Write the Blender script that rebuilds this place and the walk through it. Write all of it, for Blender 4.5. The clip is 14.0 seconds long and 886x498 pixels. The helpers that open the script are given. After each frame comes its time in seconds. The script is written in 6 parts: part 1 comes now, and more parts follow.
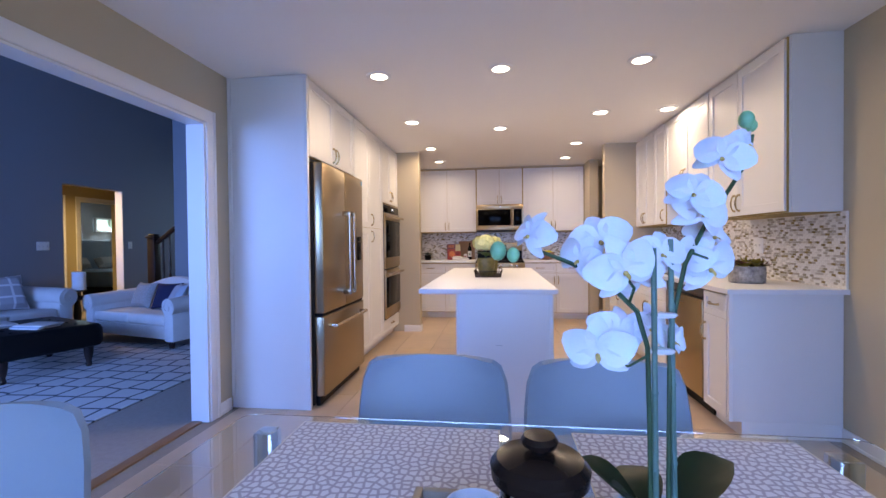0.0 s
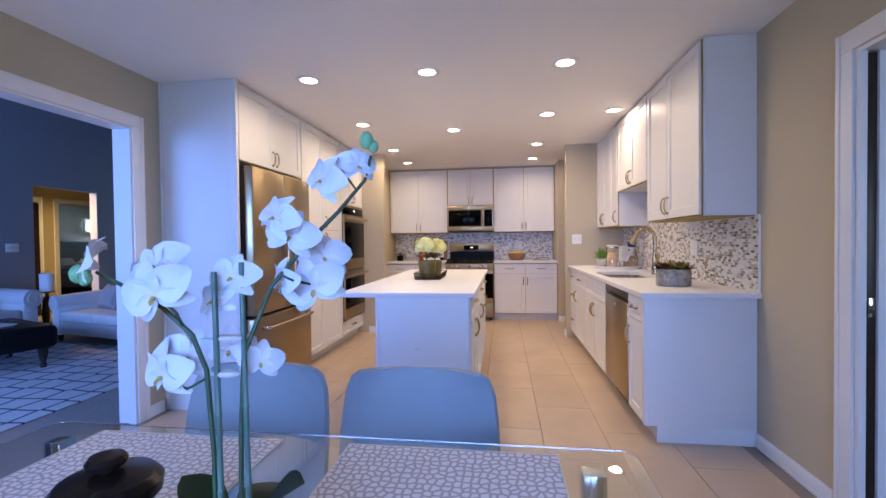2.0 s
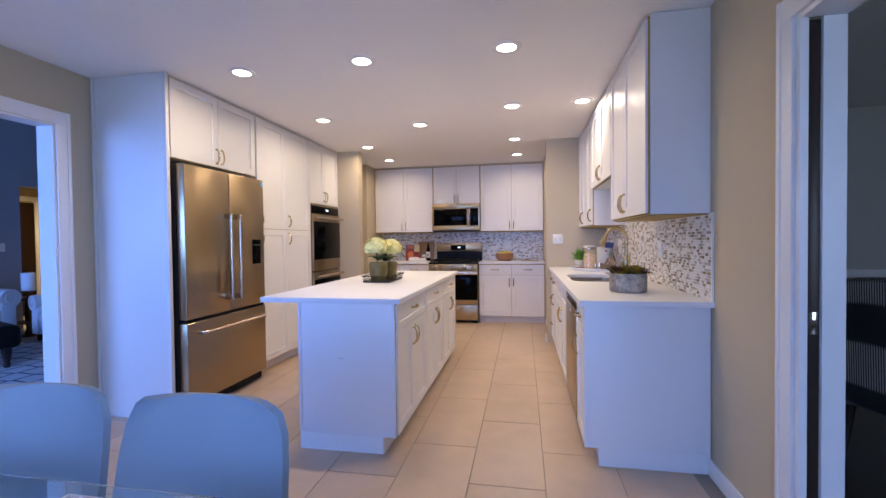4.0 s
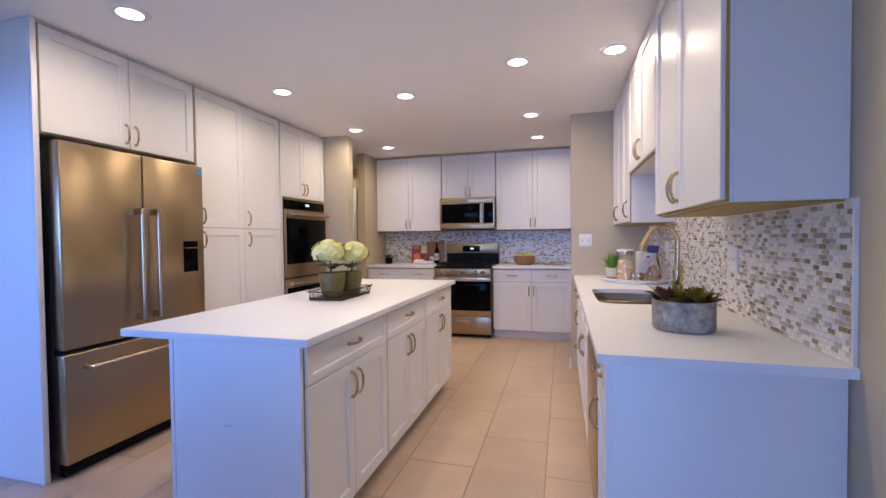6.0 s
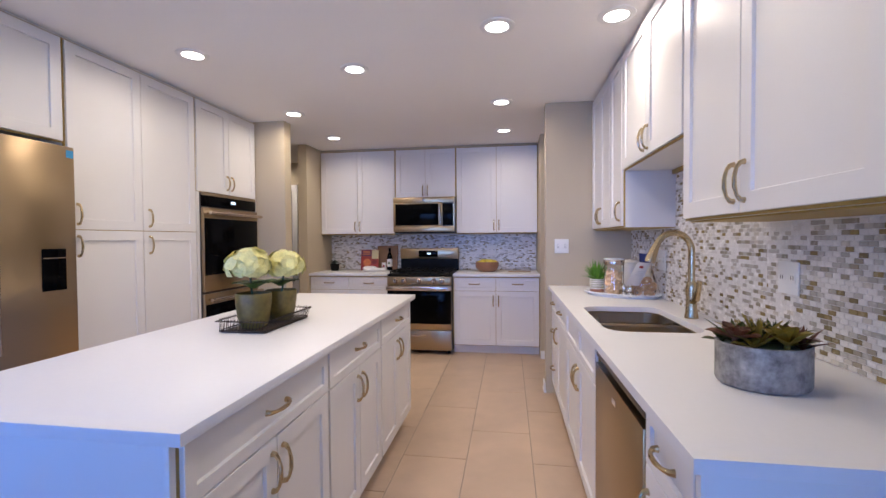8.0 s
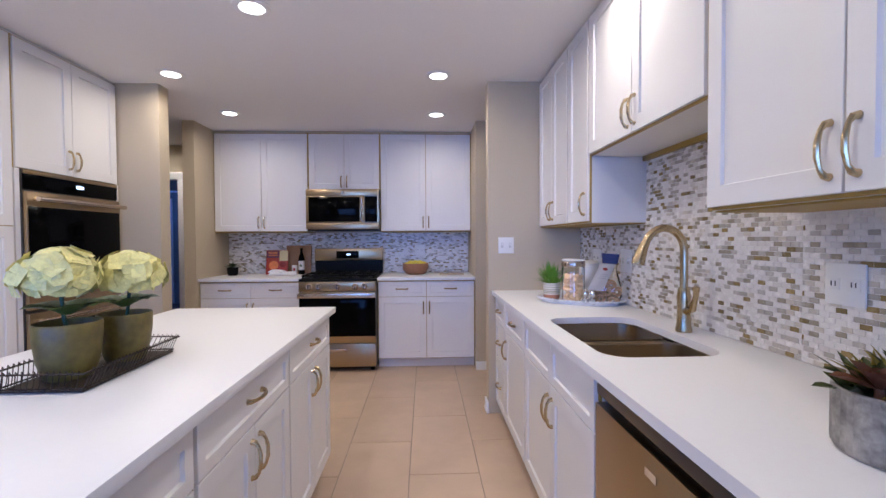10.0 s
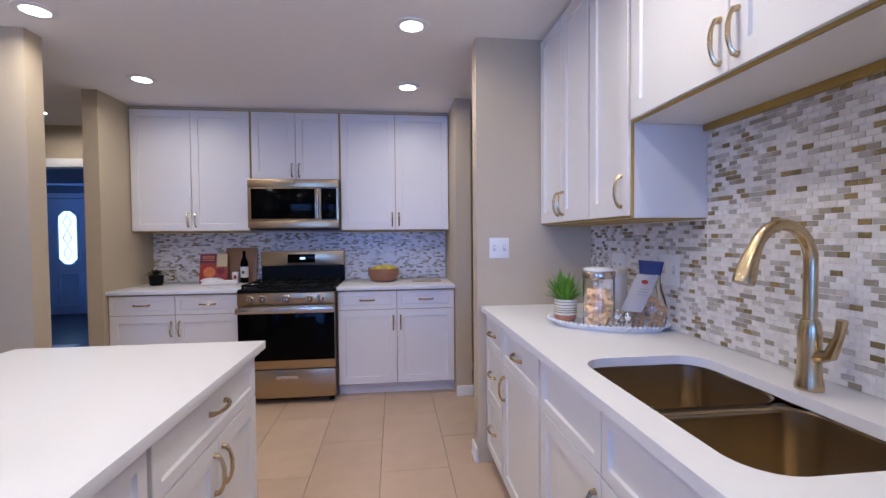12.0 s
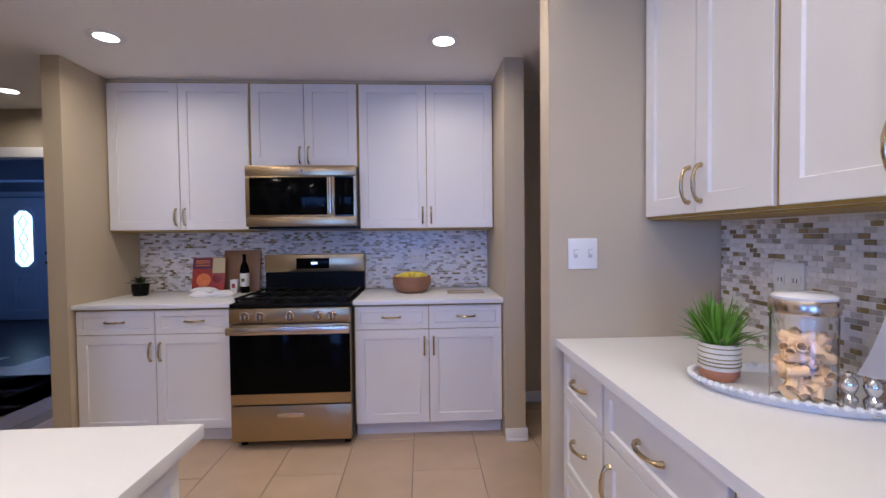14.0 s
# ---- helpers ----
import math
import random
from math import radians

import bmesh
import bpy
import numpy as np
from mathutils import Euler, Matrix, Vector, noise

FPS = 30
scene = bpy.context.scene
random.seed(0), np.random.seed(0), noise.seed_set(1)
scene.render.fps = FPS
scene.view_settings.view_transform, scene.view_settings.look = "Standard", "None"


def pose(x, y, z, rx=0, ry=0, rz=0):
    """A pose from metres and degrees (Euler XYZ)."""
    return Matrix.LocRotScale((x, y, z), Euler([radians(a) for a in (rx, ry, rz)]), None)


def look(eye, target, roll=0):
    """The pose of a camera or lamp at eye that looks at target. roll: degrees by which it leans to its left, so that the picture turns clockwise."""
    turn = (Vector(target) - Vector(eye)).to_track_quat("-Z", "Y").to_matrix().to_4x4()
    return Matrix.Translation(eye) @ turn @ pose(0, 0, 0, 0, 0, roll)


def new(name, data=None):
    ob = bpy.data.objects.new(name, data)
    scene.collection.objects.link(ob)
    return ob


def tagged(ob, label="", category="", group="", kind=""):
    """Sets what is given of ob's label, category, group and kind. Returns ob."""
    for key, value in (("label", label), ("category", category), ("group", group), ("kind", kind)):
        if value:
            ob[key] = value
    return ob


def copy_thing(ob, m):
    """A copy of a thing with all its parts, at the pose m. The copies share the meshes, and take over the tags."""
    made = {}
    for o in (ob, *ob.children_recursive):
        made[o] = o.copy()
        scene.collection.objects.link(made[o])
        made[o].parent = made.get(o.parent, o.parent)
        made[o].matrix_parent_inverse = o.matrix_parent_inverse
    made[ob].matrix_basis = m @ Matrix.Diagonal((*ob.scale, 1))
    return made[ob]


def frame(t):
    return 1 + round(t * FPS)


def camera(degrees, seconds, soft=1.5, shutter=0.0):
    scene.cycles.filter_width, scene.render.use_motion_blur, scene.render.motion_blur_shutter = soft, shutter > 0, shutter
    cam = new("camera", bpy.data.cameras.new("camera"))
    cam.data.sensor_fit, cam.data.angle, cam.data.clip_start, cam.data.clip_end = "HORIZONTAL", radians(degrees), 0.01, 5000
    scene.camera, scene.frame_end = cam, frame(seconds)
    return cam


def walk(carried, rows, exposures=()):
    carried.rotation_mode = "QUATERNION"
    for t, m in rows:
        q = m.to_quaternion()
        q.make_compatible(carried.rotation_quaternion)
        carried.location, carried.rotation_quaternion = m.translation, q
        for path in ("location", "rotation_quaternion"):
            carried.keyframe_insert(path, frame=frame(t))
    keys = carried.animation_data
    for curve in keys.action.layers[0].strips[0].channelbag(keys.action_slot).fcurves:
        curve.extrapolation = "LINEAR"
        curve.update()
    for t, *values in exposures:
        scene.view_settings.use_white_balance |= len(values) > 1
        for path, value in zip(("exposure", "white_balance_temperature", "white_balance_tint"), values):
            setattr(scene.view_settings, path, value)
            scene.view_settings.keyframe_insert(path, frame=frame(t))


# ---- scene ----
cam = camera(91.4, 14.0)
PATH = [
    (0, (0.203, 0.136, 1.217), (-0.05, 2.12, 1.185), -0.6),
    (0.5, (0.324, 0.136, 1.225), (0.066, 2.119, 1.193), -0.6),
    (1, (0.459, 0.152, 1.227), (0.198, 2.135, 1.193), -0.5),
    (1.5, (0.607, 0.18, 1.236), (0.339, 2.162, 1.2), -0.6),
    (2, (0.75, 0.203, 1.242), (0.476, 2.183, 1.205), -0.7),
    (2.5, (0.891, 0.227, 1.246), (0.612, 2.207, 1.208), -0.7),
    (3, (1.015, 0.276, 1.248), (0.733, 2.256, 1.211), -0.6),
    (5.5, (1.499, 1.209, 1.264), (0.973, 3.138, 1.214), -0.8),
    (6, (1.465, 1.52, 1.277), (0.932, 3.447, 1.227), -0.6),
    (6.5, (1.431, 1.746, 1.294), (0.9, 3.673, 1.245), -0.6),
    (7, (1.392, 1.853, 1.297), (0.906, 3.792, 1.248), -0.5),
    (7.5, (1.317, 1.977, 1.305), (0.915, 3.936, 1.258), -0.5),
    (8, (1.242, 2.099, 1.311), (0.939, 4.075, 1.265), -0.4),
    (8.5, (1.176, 2.214, 1.301), (0.985, 4.204, 1.256), -0.4),
    (9, (1.13, 2.362, 1.295), (1.042, 4.359, 1.249), -0.4),
    (11.5, (1.062, 3.192, 1.301), (1.28, 5.179, 1.25), -0.4),
    (12, (1.075, 3.391, 1.31), (1.299, 5.377, 1.256), -0.5),
    (12.5, (1.08, 3.583, 1.315), (1.303, 5.57, 1.259), -0.5),
    (13, (1.08, 3.791, 1.314), (1.291, 5.779, 1.257), -0.5),
    (13.5, (1.069, 3.992, 1.33), (1.24, 5.984, 1.268), -0.6),
    (14, (1.051, 4.177, 1.315), (1.149, 6.174, 1.26), -0.6),
]
walk(cam, [(t, look(eye, target, roll)) for t, eye, target, roll in PATH],
     [(0, 0.08, 7550, 10), (3, 0.08, 7000, 10), (6.5, -0.03, 6500, 9), (9, -0.08, 5850, 8), (12.5, -0.13, 5500, 8), (14, -0.13, 5750, 8)])

# ---- world, lamps, windows' light ----
W = bpy.data.worlds.new("world")
scene.world = W
W.use_nodes = True
sky = W.node_tree.nodes.new("ShaderNodeTexSky")
sky.sky_type, sky.sun_disc, sky.sun_elevation, sky.sun_rotation = "NISHITA", False, radians(18), radians(150)
W.node_tree.links.new(sky.outputs[0], W.node_tree.nodes["Background"].inputs[0])
W.node_tree.nodes["Background"].inputs[1].default_value = 0.08

CEIL = 2.44
WARM = (1.0, 0.83, 0.68)
BLUE = (0.13, 0.30, 1.0)


def area(name, m, sx, sy, watts, color, shape="RECTANGLE", spread=180):
    d = bpy.data.lights.new(name, "AREA")
    d.shape, d.size, d.energy, d.color, d.spread = shape, sx, watts, color, radians(spread)
    if shape == "RECTANGLE":
        d.size_y = sy
    ob = new(name, d)
    ob.matrix_basis = m
    return ob


# daylight of the dining-end window, the living-room window; added fill for the side dining room
area("window_and_fill_light", look((0.3, -1.52, 1.25), (0.15, 2.2, 0.05)), 2.6, 1.9, 38, BLUE, spread=85)
area("window_and_fill_light", look((-4.0, -1.52, 1.5), (-4.0, 5, 0.3)), 2.8, 2.0, 230, BLUE, spread=110)
area("window_and_fill_light", look((4.6, -1.3, 1.5), (4.2, 3, 0.9)), 1.6, 1.4, 32, (0.5, 0.66, 1.0))
# added fill that brightens the foyer; it stands at no window
area("window_and_fill_light", look((-3.2, 11.6, 1.5), (-3.2, 8, 1.0)), 0.9, 1.4, 70, BLUE)

area("window_and_fill_light", look((-11.25, 11.7, 1.82), (-9.5, 10, 0.5)), 0.8, 0.36, 40, (0.5, 0.75, 1.0))

DOWNLIGHTS = [(x, y) for x, y in ((-0.655, 3.25), (0.232, 3.24), (1.18, 3.235), (-0.653, 4.49), (0.235, 4.865), (1.182, 4.44),
              (-0.66, 5.75), (1.181, 5.73), (-0.674, 6.68), (1.19, 6.68), (1.783, 4.425), (-2.01, 7.58))]
for x, y in DOWNLIGHTS:
    area("downlight_lamp", look((x, y, CEIL - 0.012), (x, y + 0.0001, 0)), 0.11, 0.11, 5.5, WARM, "DISK", 165)
area("downlight_lamp", look((-6.6, 5.95, 2.28), (-6.6, 5.9501, 0)), 0.11, 0.11, 34, (1.0, 0.72, 0.36), "DISK", 165)

# ---- materials ----


def mat(name, color, rough=0.5, metal=0.0, var=0.06, scale=6.0, bump=0.0, fine=120.0, spread=0.0, **more):
    """A paint, cloth or metal: two scales of tone and roughness variation, fine relief, and a tone per piece."""
    m = bpy.data.materials.new(name)
    m.use_nodes = True
    nt = m.node_tree
    n, l = nt.nodes, nt.links
    b = n["Principled BSDF"]
    tc = n.new("ShaderNodeTexCoord")
    big, small = n.new("ShaderNodeTexNoise"), n.new("ShaderNodeTexNoise")
    big.inputs["Scale"].default_value, small.inputs["Scale"].default_value = scale, fine
    big.inputs["Detail"].default_value = 5
    for t in (big, small):
        l.new(tc.outputs["Object"], t.inputs["Vector"])
    mixn = n.new("ShaderNodeMath")
    mixn.operation = "MULTIPLY_ADD"
    l.new(small.outputs["Fac"], mixn.inputs[0])
    mixn.inputs[1].default_value = 0.35
    l.new(big.outputs["Fac"], mixn.inputs[2])
    ramp = n.new("ShaderNodeMapRange")
    ramp.inputs["From Min"].default_value, ramp.inputs["From Max"].default_value = 0.35, 1.0
    ramp.inputs["To Min"].default_value, ramp.inputs["To Max"].default_value = 1 - var, 1 + var
    l.new(mixn.outputs[0], ramp.inputs["Value"])
    hsv = n.new("ShaderNodeHueSaturation")
    hsv.inputs["Color"].default_value = (*color, 1)
    if spread:
        info, add = n.new("ShaderNodeObjectInfo"), n.new("ShaderNodeMath")
        sc = n.new("ShaderNodeMapRange")
        sc.inputs["To Min"].default_value, sc.inputs["To Max"].default_value = -spread, spread
        l.new(info.outputs["Random"], sc.inputs["Value"])
        l.new(sc.outputs[0], add.inputs[0])
        l.new(ramp.outputs[0], add.inputs[1])
        l.new(add.outputs[0], hsv.inputs["Value"])
    else:
        l.new(ramp.outputs[0], hsv.inputs["Value"])
    l.new(hsv.outputs[0], b.inputs["Base Color"])
    rr = n.new("ShaderNodeMapRange")
    rr.inputs["To Min"].default_value, rr.inputs["To Max"].default_value = max(0.02, rough - 0.06), rough + 0.08
    l.new(big.outputs["Fac"], rr.inputs["Value"])
    l.new(rr.outputs[0], b.inputs["Roughness"])
    b.inputs["Metallic"].default_value = metal
    if bump:
        bp = n.new("ShaderNodeBump")
        bp.inputs["Strength"].default_value, bp.inputs["Distance"].default_value = bump, 0.002
        l.new(small.outputs["Fac"], bp.inputs["Height"])
        l.new(bp.outputs[0], b.inputs["Normal"])
    for k, v in more.items():
        b.inputs[k].default_value = v
    return m


def brushed(name, color, rough, axis=2):
    """Brushed steel: fine streaks across one axis."""
    m = mat(name, color, rough, 1.0, 0.03, 1.0)
    n, l = m.node_tree.nodes, m.node_tree.links
    tc, mp, ns, bp = n.new("ShaderNodeTexCoord"), n.new("ShaderNodeMapping"), n.new("ShaderNodeTexNoise"), n.new("ShaderNodeBump")
    s = [0.6, 0.6, 0.6]
    s[axis] = 500.0
    mp.inputs["Scale"].default_value = s
    ns.inputs["Scale"].default_value = 1.0
    bp.inputs["Strength"].default_value, bp.inputs["Distance"].default_value = 0.05, 0.001
    l.new(tc.outputs["Object"], mp.inputs[0])
    l.new(mp.outputs[0], ns.inputs["Vector"])
    l.new(ns.outputs["Fac"], bp.inputs["Height"])
    l.new(bp.outputs[0], n["Principled BSDF"].inputs["Normal"])
    return m


def glass(name, color=(1, 1, 1), rough=0.0):
    m = bpy.data.materials.new(name)
    m.use_nodes = True
    b = m.node_tree.nodes["Principled BSDF"]
    b.inputs["Base Color"].default_value = (*color, 1)
    b.inputs["Roughness"].default_value, b.inputs["Transmission Weight"].default_value, b.inputs["IOR"].default_value = rough, 1.0, 1.45
    return m


def glow(name, color, strength):
    m = bpy.data.materials.new(name)
    m.use_nodes = True
    b = m.node_tree.nodes["Principled BSDF"]
    b.inputs["Emission Color"].default_value, b.inputs["Emission Strength"].default_value = (*color, 1), strength
    return m


def mosaic_mat(name, per_object):
    """Stone and glass mosaic: a tone for every piece, with faint veins."""
    m = mat(name, (0.7, 0.68, 0.65), 0.25, 0, 0.08, 40.0, 0.1, 300.0)
    n, l = m.node_tree.nodes, m.node_tree.links
    src = n.new("ShaderNodeObjectInfo") if per_object else n.new("ShaderNodeNewGeometry")
    ramp = n.new("ShaderNodeValToRGB")
    ramp.color_ramp.interpolation = "CONSTANT"
    tones = [(0.0, (0.80, 0.765, 0.71)), (0.42, (0.72, 0.68, 0.62)), (0.56, (0.52, 0.48, 0.415)), (0.70, (0.44, 0.40, 0.335)),
             (0.79, (0.62, 0.565, 0.47)), (0.84, (0.34, 0.295, 0.215)), (0.91, (0.30, 0.22, 0.09)), (0.965, (0.22, 0.165, 0.07))]
    e = ramp.color_ramp.elements
    e[0].position, e[0].color = tones[0][0], (*tones[0][1], 1)
    e[1].position, e[1].color = tones[1][0], (*tones[1][1], 1)
    for p, c in tones[2:]:
        e.new(p).color = (*c, 1)
    l.new(src.outputs["Random" if per_object else "Random Per Island"], ramp.inputs[0])
    l.new(ramp.outputs[0], n["Hue Saturation Value" if "Hue Saturation Value" in n else "Hue/Saturation/Value"].inputs["Color"])
    return m


def weave_mat(name, light, dark, scale, edge, randomness=0.25):
    """Printed or woven cells: light cells parted by darker lines."""
    m = mat(name, light, 0.85, 0, 0.05, 20.0, 0.3, 400.0)
    n, l = m.node_tree.nodes, m.node_tree.links
    tc, v, cr = n.new("ShaderNodeTexCoord"), n.new("ShaderNodeTexVoronoi"), n.new("ShaderNodeValToRGB")
    v.feature, v.voronoi_dimensions = "DISTANCE_TO_EDGE", "2D"
    v.inputs["Scale"].default_value, v.inputs["Randomness"].default_value = scale, randomness
    l.new(tc.outputs["Object"], v.inputs["Vector"])
    l.new(v.outputs["Distance"], cr.inputs[0])
    cr.color_ramp.elements[0].position, cr.color_ramp.elements[0].color = edge, (*dark, 1)
    cr.color_ramp.elements[1].position, cr.color_ramp.elements[1].color = edge + 0.04, (*light, 1)
    l.new(cr.outputs[0], [x for x in n if x.bl_idname == "ShaderNodeHueSaturation"][0].inputs["Color"])
    return m


WALL = mat("greige_wall_paint", (0.54, 0.455, 0.32), 0.75, 0, 0.025, 1.2, 0.08, 250.0)
LIVWALL = mat("grey_wall_paint", (0.27, 0.28, 0.30), 0.8, 0, 0.03, 1.0, 0.08, 250.0)
CEILM = mat("ceiling_paint", (0.89, 0.865, 0.85), 0.85, 0, 0.02, 1.0, 0.1, 200.0)
TRIM = mat("white_trim_paint", (0.82, 0.81, 0.81), 0.35, 0, 0.02, 4.0)
CAB = mat("white_cabinet_paint", (0.76, 0.74, 0.72), 0.42, 0, 0.02, 2.5, 0.03, 180.0)
CARC = mat("cabinet_edge_maple", (0.36, 0.235, 0.05), 0.5, 0, 0.08, 8.0)
QUARTZ = mat("white_quartz", (0.76, 0.75, 0.75), 0.36, 0, 0.03, 2.0, 0.0, 60.0, **{"Specular IOR Level": 0.4})
STEEL = brushed("brushed_steel", (0.41, 0.31, 0.185), 0.28)
STEELH = brushed("brushed_steel_bar", (0.60, 0.50, 0.40), 0.22, 0)
DARKST = mat("dark_steel", (0.10, 0.09, 0.08), 0.35, 0.8, 0.04)
NICKEL = mat("satin_nickel", (0.55, 0.43, 0.25), 0.22, 1.0, 0.04, 20.0)
BLACKG = mat("black_oven_glass", (0.002, 0.002, 0.0022), 0.07, 0, 0.02, **{"Specular IOR Level": 0.05})
BLACK = mat("black_enamel", (0.004, 0.004, 0.004), 0.35, 0, 0.05, **{"Specular IOR Level": 0.12})
IRON = mat("cast_iron", (0.006, 0.006, 0.006), 0.6, 0, 0.1, 30.0, 0.3, 200.0, **{"Specular IOR Level": 0.15})
TILE = mat("beige_porcelain_tile", (0.55, 0.405, 0.285), 0.34, 0, 0.13, 2.6, 0.03, 9.0, spread=0.05)
# clouding that runs on from tile to tile in room space
tile_pos = TILE.node_tree.nodes.new("ShaderNodeNewGeometry")
for nd in [nd for nd in TILE.node_tree.nodes if nd.bl_idname == "ShaderNodeTexNoise"]:
    TILE.node_tree.links.new(tile_pos.outputs["Position"], nd.inputs["Vector"])
# rolled steel and glazed tile have an even gloss
for even, gloss in ((TILE, 0.34), (STEEL, 0.28)):
    sock = even.node_tree.nodes["Principled BSDF"].inputs["Roughness"]
    even.node_tree.links.remove(sock.links[0])
    sock.default_value = gloss
GROUT = mat("tile_grout", (0.30, 0.25, 0.20), 0.9, 0, 0.1, 20.0, 0.2)
MGROUT = mat("mosaic_grout", (0.80, 0.765, 0.715), 0.9, 0, 0.05, 20.0, 0.2)
MOS1 = mosaic_mat("mosaic_stone_single", True)
MOS2 = mosaic_mat("mosaic_stone", False)
LENS = glow("downlight_lens", (1.0, 0.93, 0.84), 9.0)
WARMLENS = glow("hall_downlight_lens", (1.0, 0.8, 0.5), 6.0)
TABLEGLASS = glass("table_glass", (0.88, 0.93, 0.92))
CLEAR = glass("clear_glass")
CHAIRM = mat("grey_blue_chair_shell", (0.30, 0.35, 0.38), 0.45, 0, 0.03, 6.0, 0.15, 500.0)
CHROME = mat("chrome", (0.75, 0.75, 0.76), 0.08, 1.0, 0.02)
MATM = weave_mat("placemat_print", (0.84, 0.82, 0.83), (0.52, 0.47, 0.50), 54.0, 0.13, 0.70)
PETAL = mat("white_petal", (0.82, 0.80, 0.84), 0.5, 0, 0.05, 30.0, 0.1, 200.0, **{"Subsurface Weight": 0.15})
LIP = mat("yellow_petal_lip", (0.65, 0.42, 0.12), 0.5, 0, 0.2, 60.0)
STEMM = mat("green_stem", (0.035, 0.08, 0.035), 0.45, 0, 0.2, 30.0)
STAKE = mat("bamboo_stake", (0.10, 0.18, 0.14), 0.45, 0, 0.15, 30.0)
LEAFM = mat("dark_green_leaf", (0.025, 0.055, 0.018), 0.35, 0, 0.25, 14.0, 0.1)
BUD = mat("green_bud", (0.22, 0.50, 0.25), 0.4, 0, 0.2, 30.0)
LIDM = mat("brown_lid_plastic", (0.018, 0.010, 0.007), 0.22, 0, 0.1, **{"Specular IOR Level": 0.2})
CERAM = mat("white_ceramic", (0.8, 0.8, 0.8), 0.15, 0, 0.02)
TEAL = mat("teal_napkin", (0.15, 0.40, 0.48), 0.85, 0, 0.1, 30.0, 0.4, 300.0)
WOODL = mat("light_wood", (0.42, 0.33, 0.24), 0.55, 0, 0.12, 20.0)
WOODR = mat("terracotta_wood_bowl", (0.30, 0.14, 0.075), 0.45, 0, 0.15, 25.0)
BOARD = mat("cutting_board_wood", (0.30, 0.16, 0.08), 0.5, 0, 0.12, 12.0)
DARKW = mat("dark_stained_wood", (0.022, 0.011, 0.008), 0.35, 0, 0.2, 14.0)
DARKF = mat("dark_floor_boards", (0.02, 0.014, 0.012), 0.3, 0, 0.2, 8.0)
GALV = mat("galvanised_metal", (0.36, 0.345, 0.325), 0.5, 0.5, 0.75, 26.0, 0.2, 90.0)
SUCY = mat("succulent_yellow_green", (0.33, 0.255, 0.04), 0.45, 0, 0.35, 22.0)
SUCC = mat("succulent_green", (0.085, 0.10, 0.022), 0.5, 0, 0.35, 20.0)
SUCR = mat("succulent_red", (0.20, 0.085, 0.045), 0.5, 0, 0.35, 25.0)
GRASS = mat("artificial_grass", (0.13, 0.29, 0.022), 0.45, 0, 0.35, 25.0)
OLIVE = mat("olive_glazed_pot", (0.135, 0.10, 0.022), 0.45, 0, 0.55, 14.0, 0.3, 60.0)
CREAM = mat("cream_hydrangea", (0.74, 0.69, 0.28), 0.6, 0, 0.25, 30.0)
LEAF2 = mat("mid_green_leaf", (0.075, 0.12, 0.022), 0.5, 0, 0.3, 20.0)
WIRE = mat("dark_wire", (0.05, 0.035, 0.025), 0.5, 0.6, 0.1)
PASTA = mat("dry_pasta", (0.72, 0.48, 0.24), 0.6, 0, 0.15, 60.0)
PASTA2 = mat("wholegrain_pasta", (0.55, 0.34, 0.17), 0.6, 0, 0.2, 60.0)
STRIPE = mat("striped_pot_glaze", (0.75, 0.70, 0.60), 0.5, 0, 0.05, 30.0)
TERRA = mat("terracotta", (0.45, 0.20, 0.12), 0.7, 0, 0.1, 30.0)
BLUEP = mat("navy_paper", (0.015, 0.025, 0.12), 0.5, 0, 0.1)
PAPER = mat("white_paper_label", (0.75, 0.72, 0.70), 0.6, 0, 0.04)
REDP = mat("red_print", (0.32, 0.03, 0.02), 0.4, 0, 0.4, 40.0)
ORANGE = mat("orange_print", (0.60, 0.16, 0.04), 0.4, 0, 0.3, 30.0)
LEMON = mat("lemon_skin", (0.70, 0.55, 0.05), 0.4, 0, 0.15, 40.0, 0.3)
PLATE = mat("white_switch_plastic", (0.80, 0.79, 0.76), 0.3, 0, 0.02)
SLOT = mat("dark_slot", (0.03, 0.03, 0.03), 0.6)
SCREEN = glow("display_digits", (0.55, 0.75, 1.0), 2.0)
SOFA = mat("cream_upholstery", (0.66, 0.64, 0.62), 0.9, 0, 0.05, 8.0, 0.3, 400.0)
FUR = mat("grey_fur", (0.38, 0.36, 0.35), 0.95, 0, 0.25, 60.0, 1.0, 300.0)
NAVY = mat("navy_velvet", (0.012, 0.016, 0.06), 0.8, 0, 0.2, 30.0)
LEATHER = mat("black_leather", (0.005, 0.005, 0.006), 0.45, 0, 0.15, 20.0, 0.3, **{"Specular IOR Level": 0.2})
RUG = weave_mat("lattice_rug", (0.62, 0.61, 0.62), (0.07, 0.07, 0.09), 4.6, 0.03, 0.25)
CARPET = mat("beige_carpet", (0.36, 0.31, 0.28), 0.95, 0, 0.10, 30.0, 0.8, 500.0)
HALLW = mat("yellow_hall_paint", (0.55, 0.46, 0.28), 0.8, 0, 0.03)
HOUND = weave_mat("black_and_white_tweed", (0.45, 0.40, 0.34), (0.015, 0.015, 0.018), 75.0, 0.22, 0.0)
SKYG = glow("outdoor_light", (0.45, 0.72, 1.0), 2.2)
FROST = glow("leaded_glass_daylight", (0.55, 0.78, 1.0), 2.6)
TREEG = glow("outdoor_green", (0.35, 0.75, 0.55), 1.6)
LAMPS = glow("lit_lamp_shade", (1.0, 0.75, 0.4), 2.5)
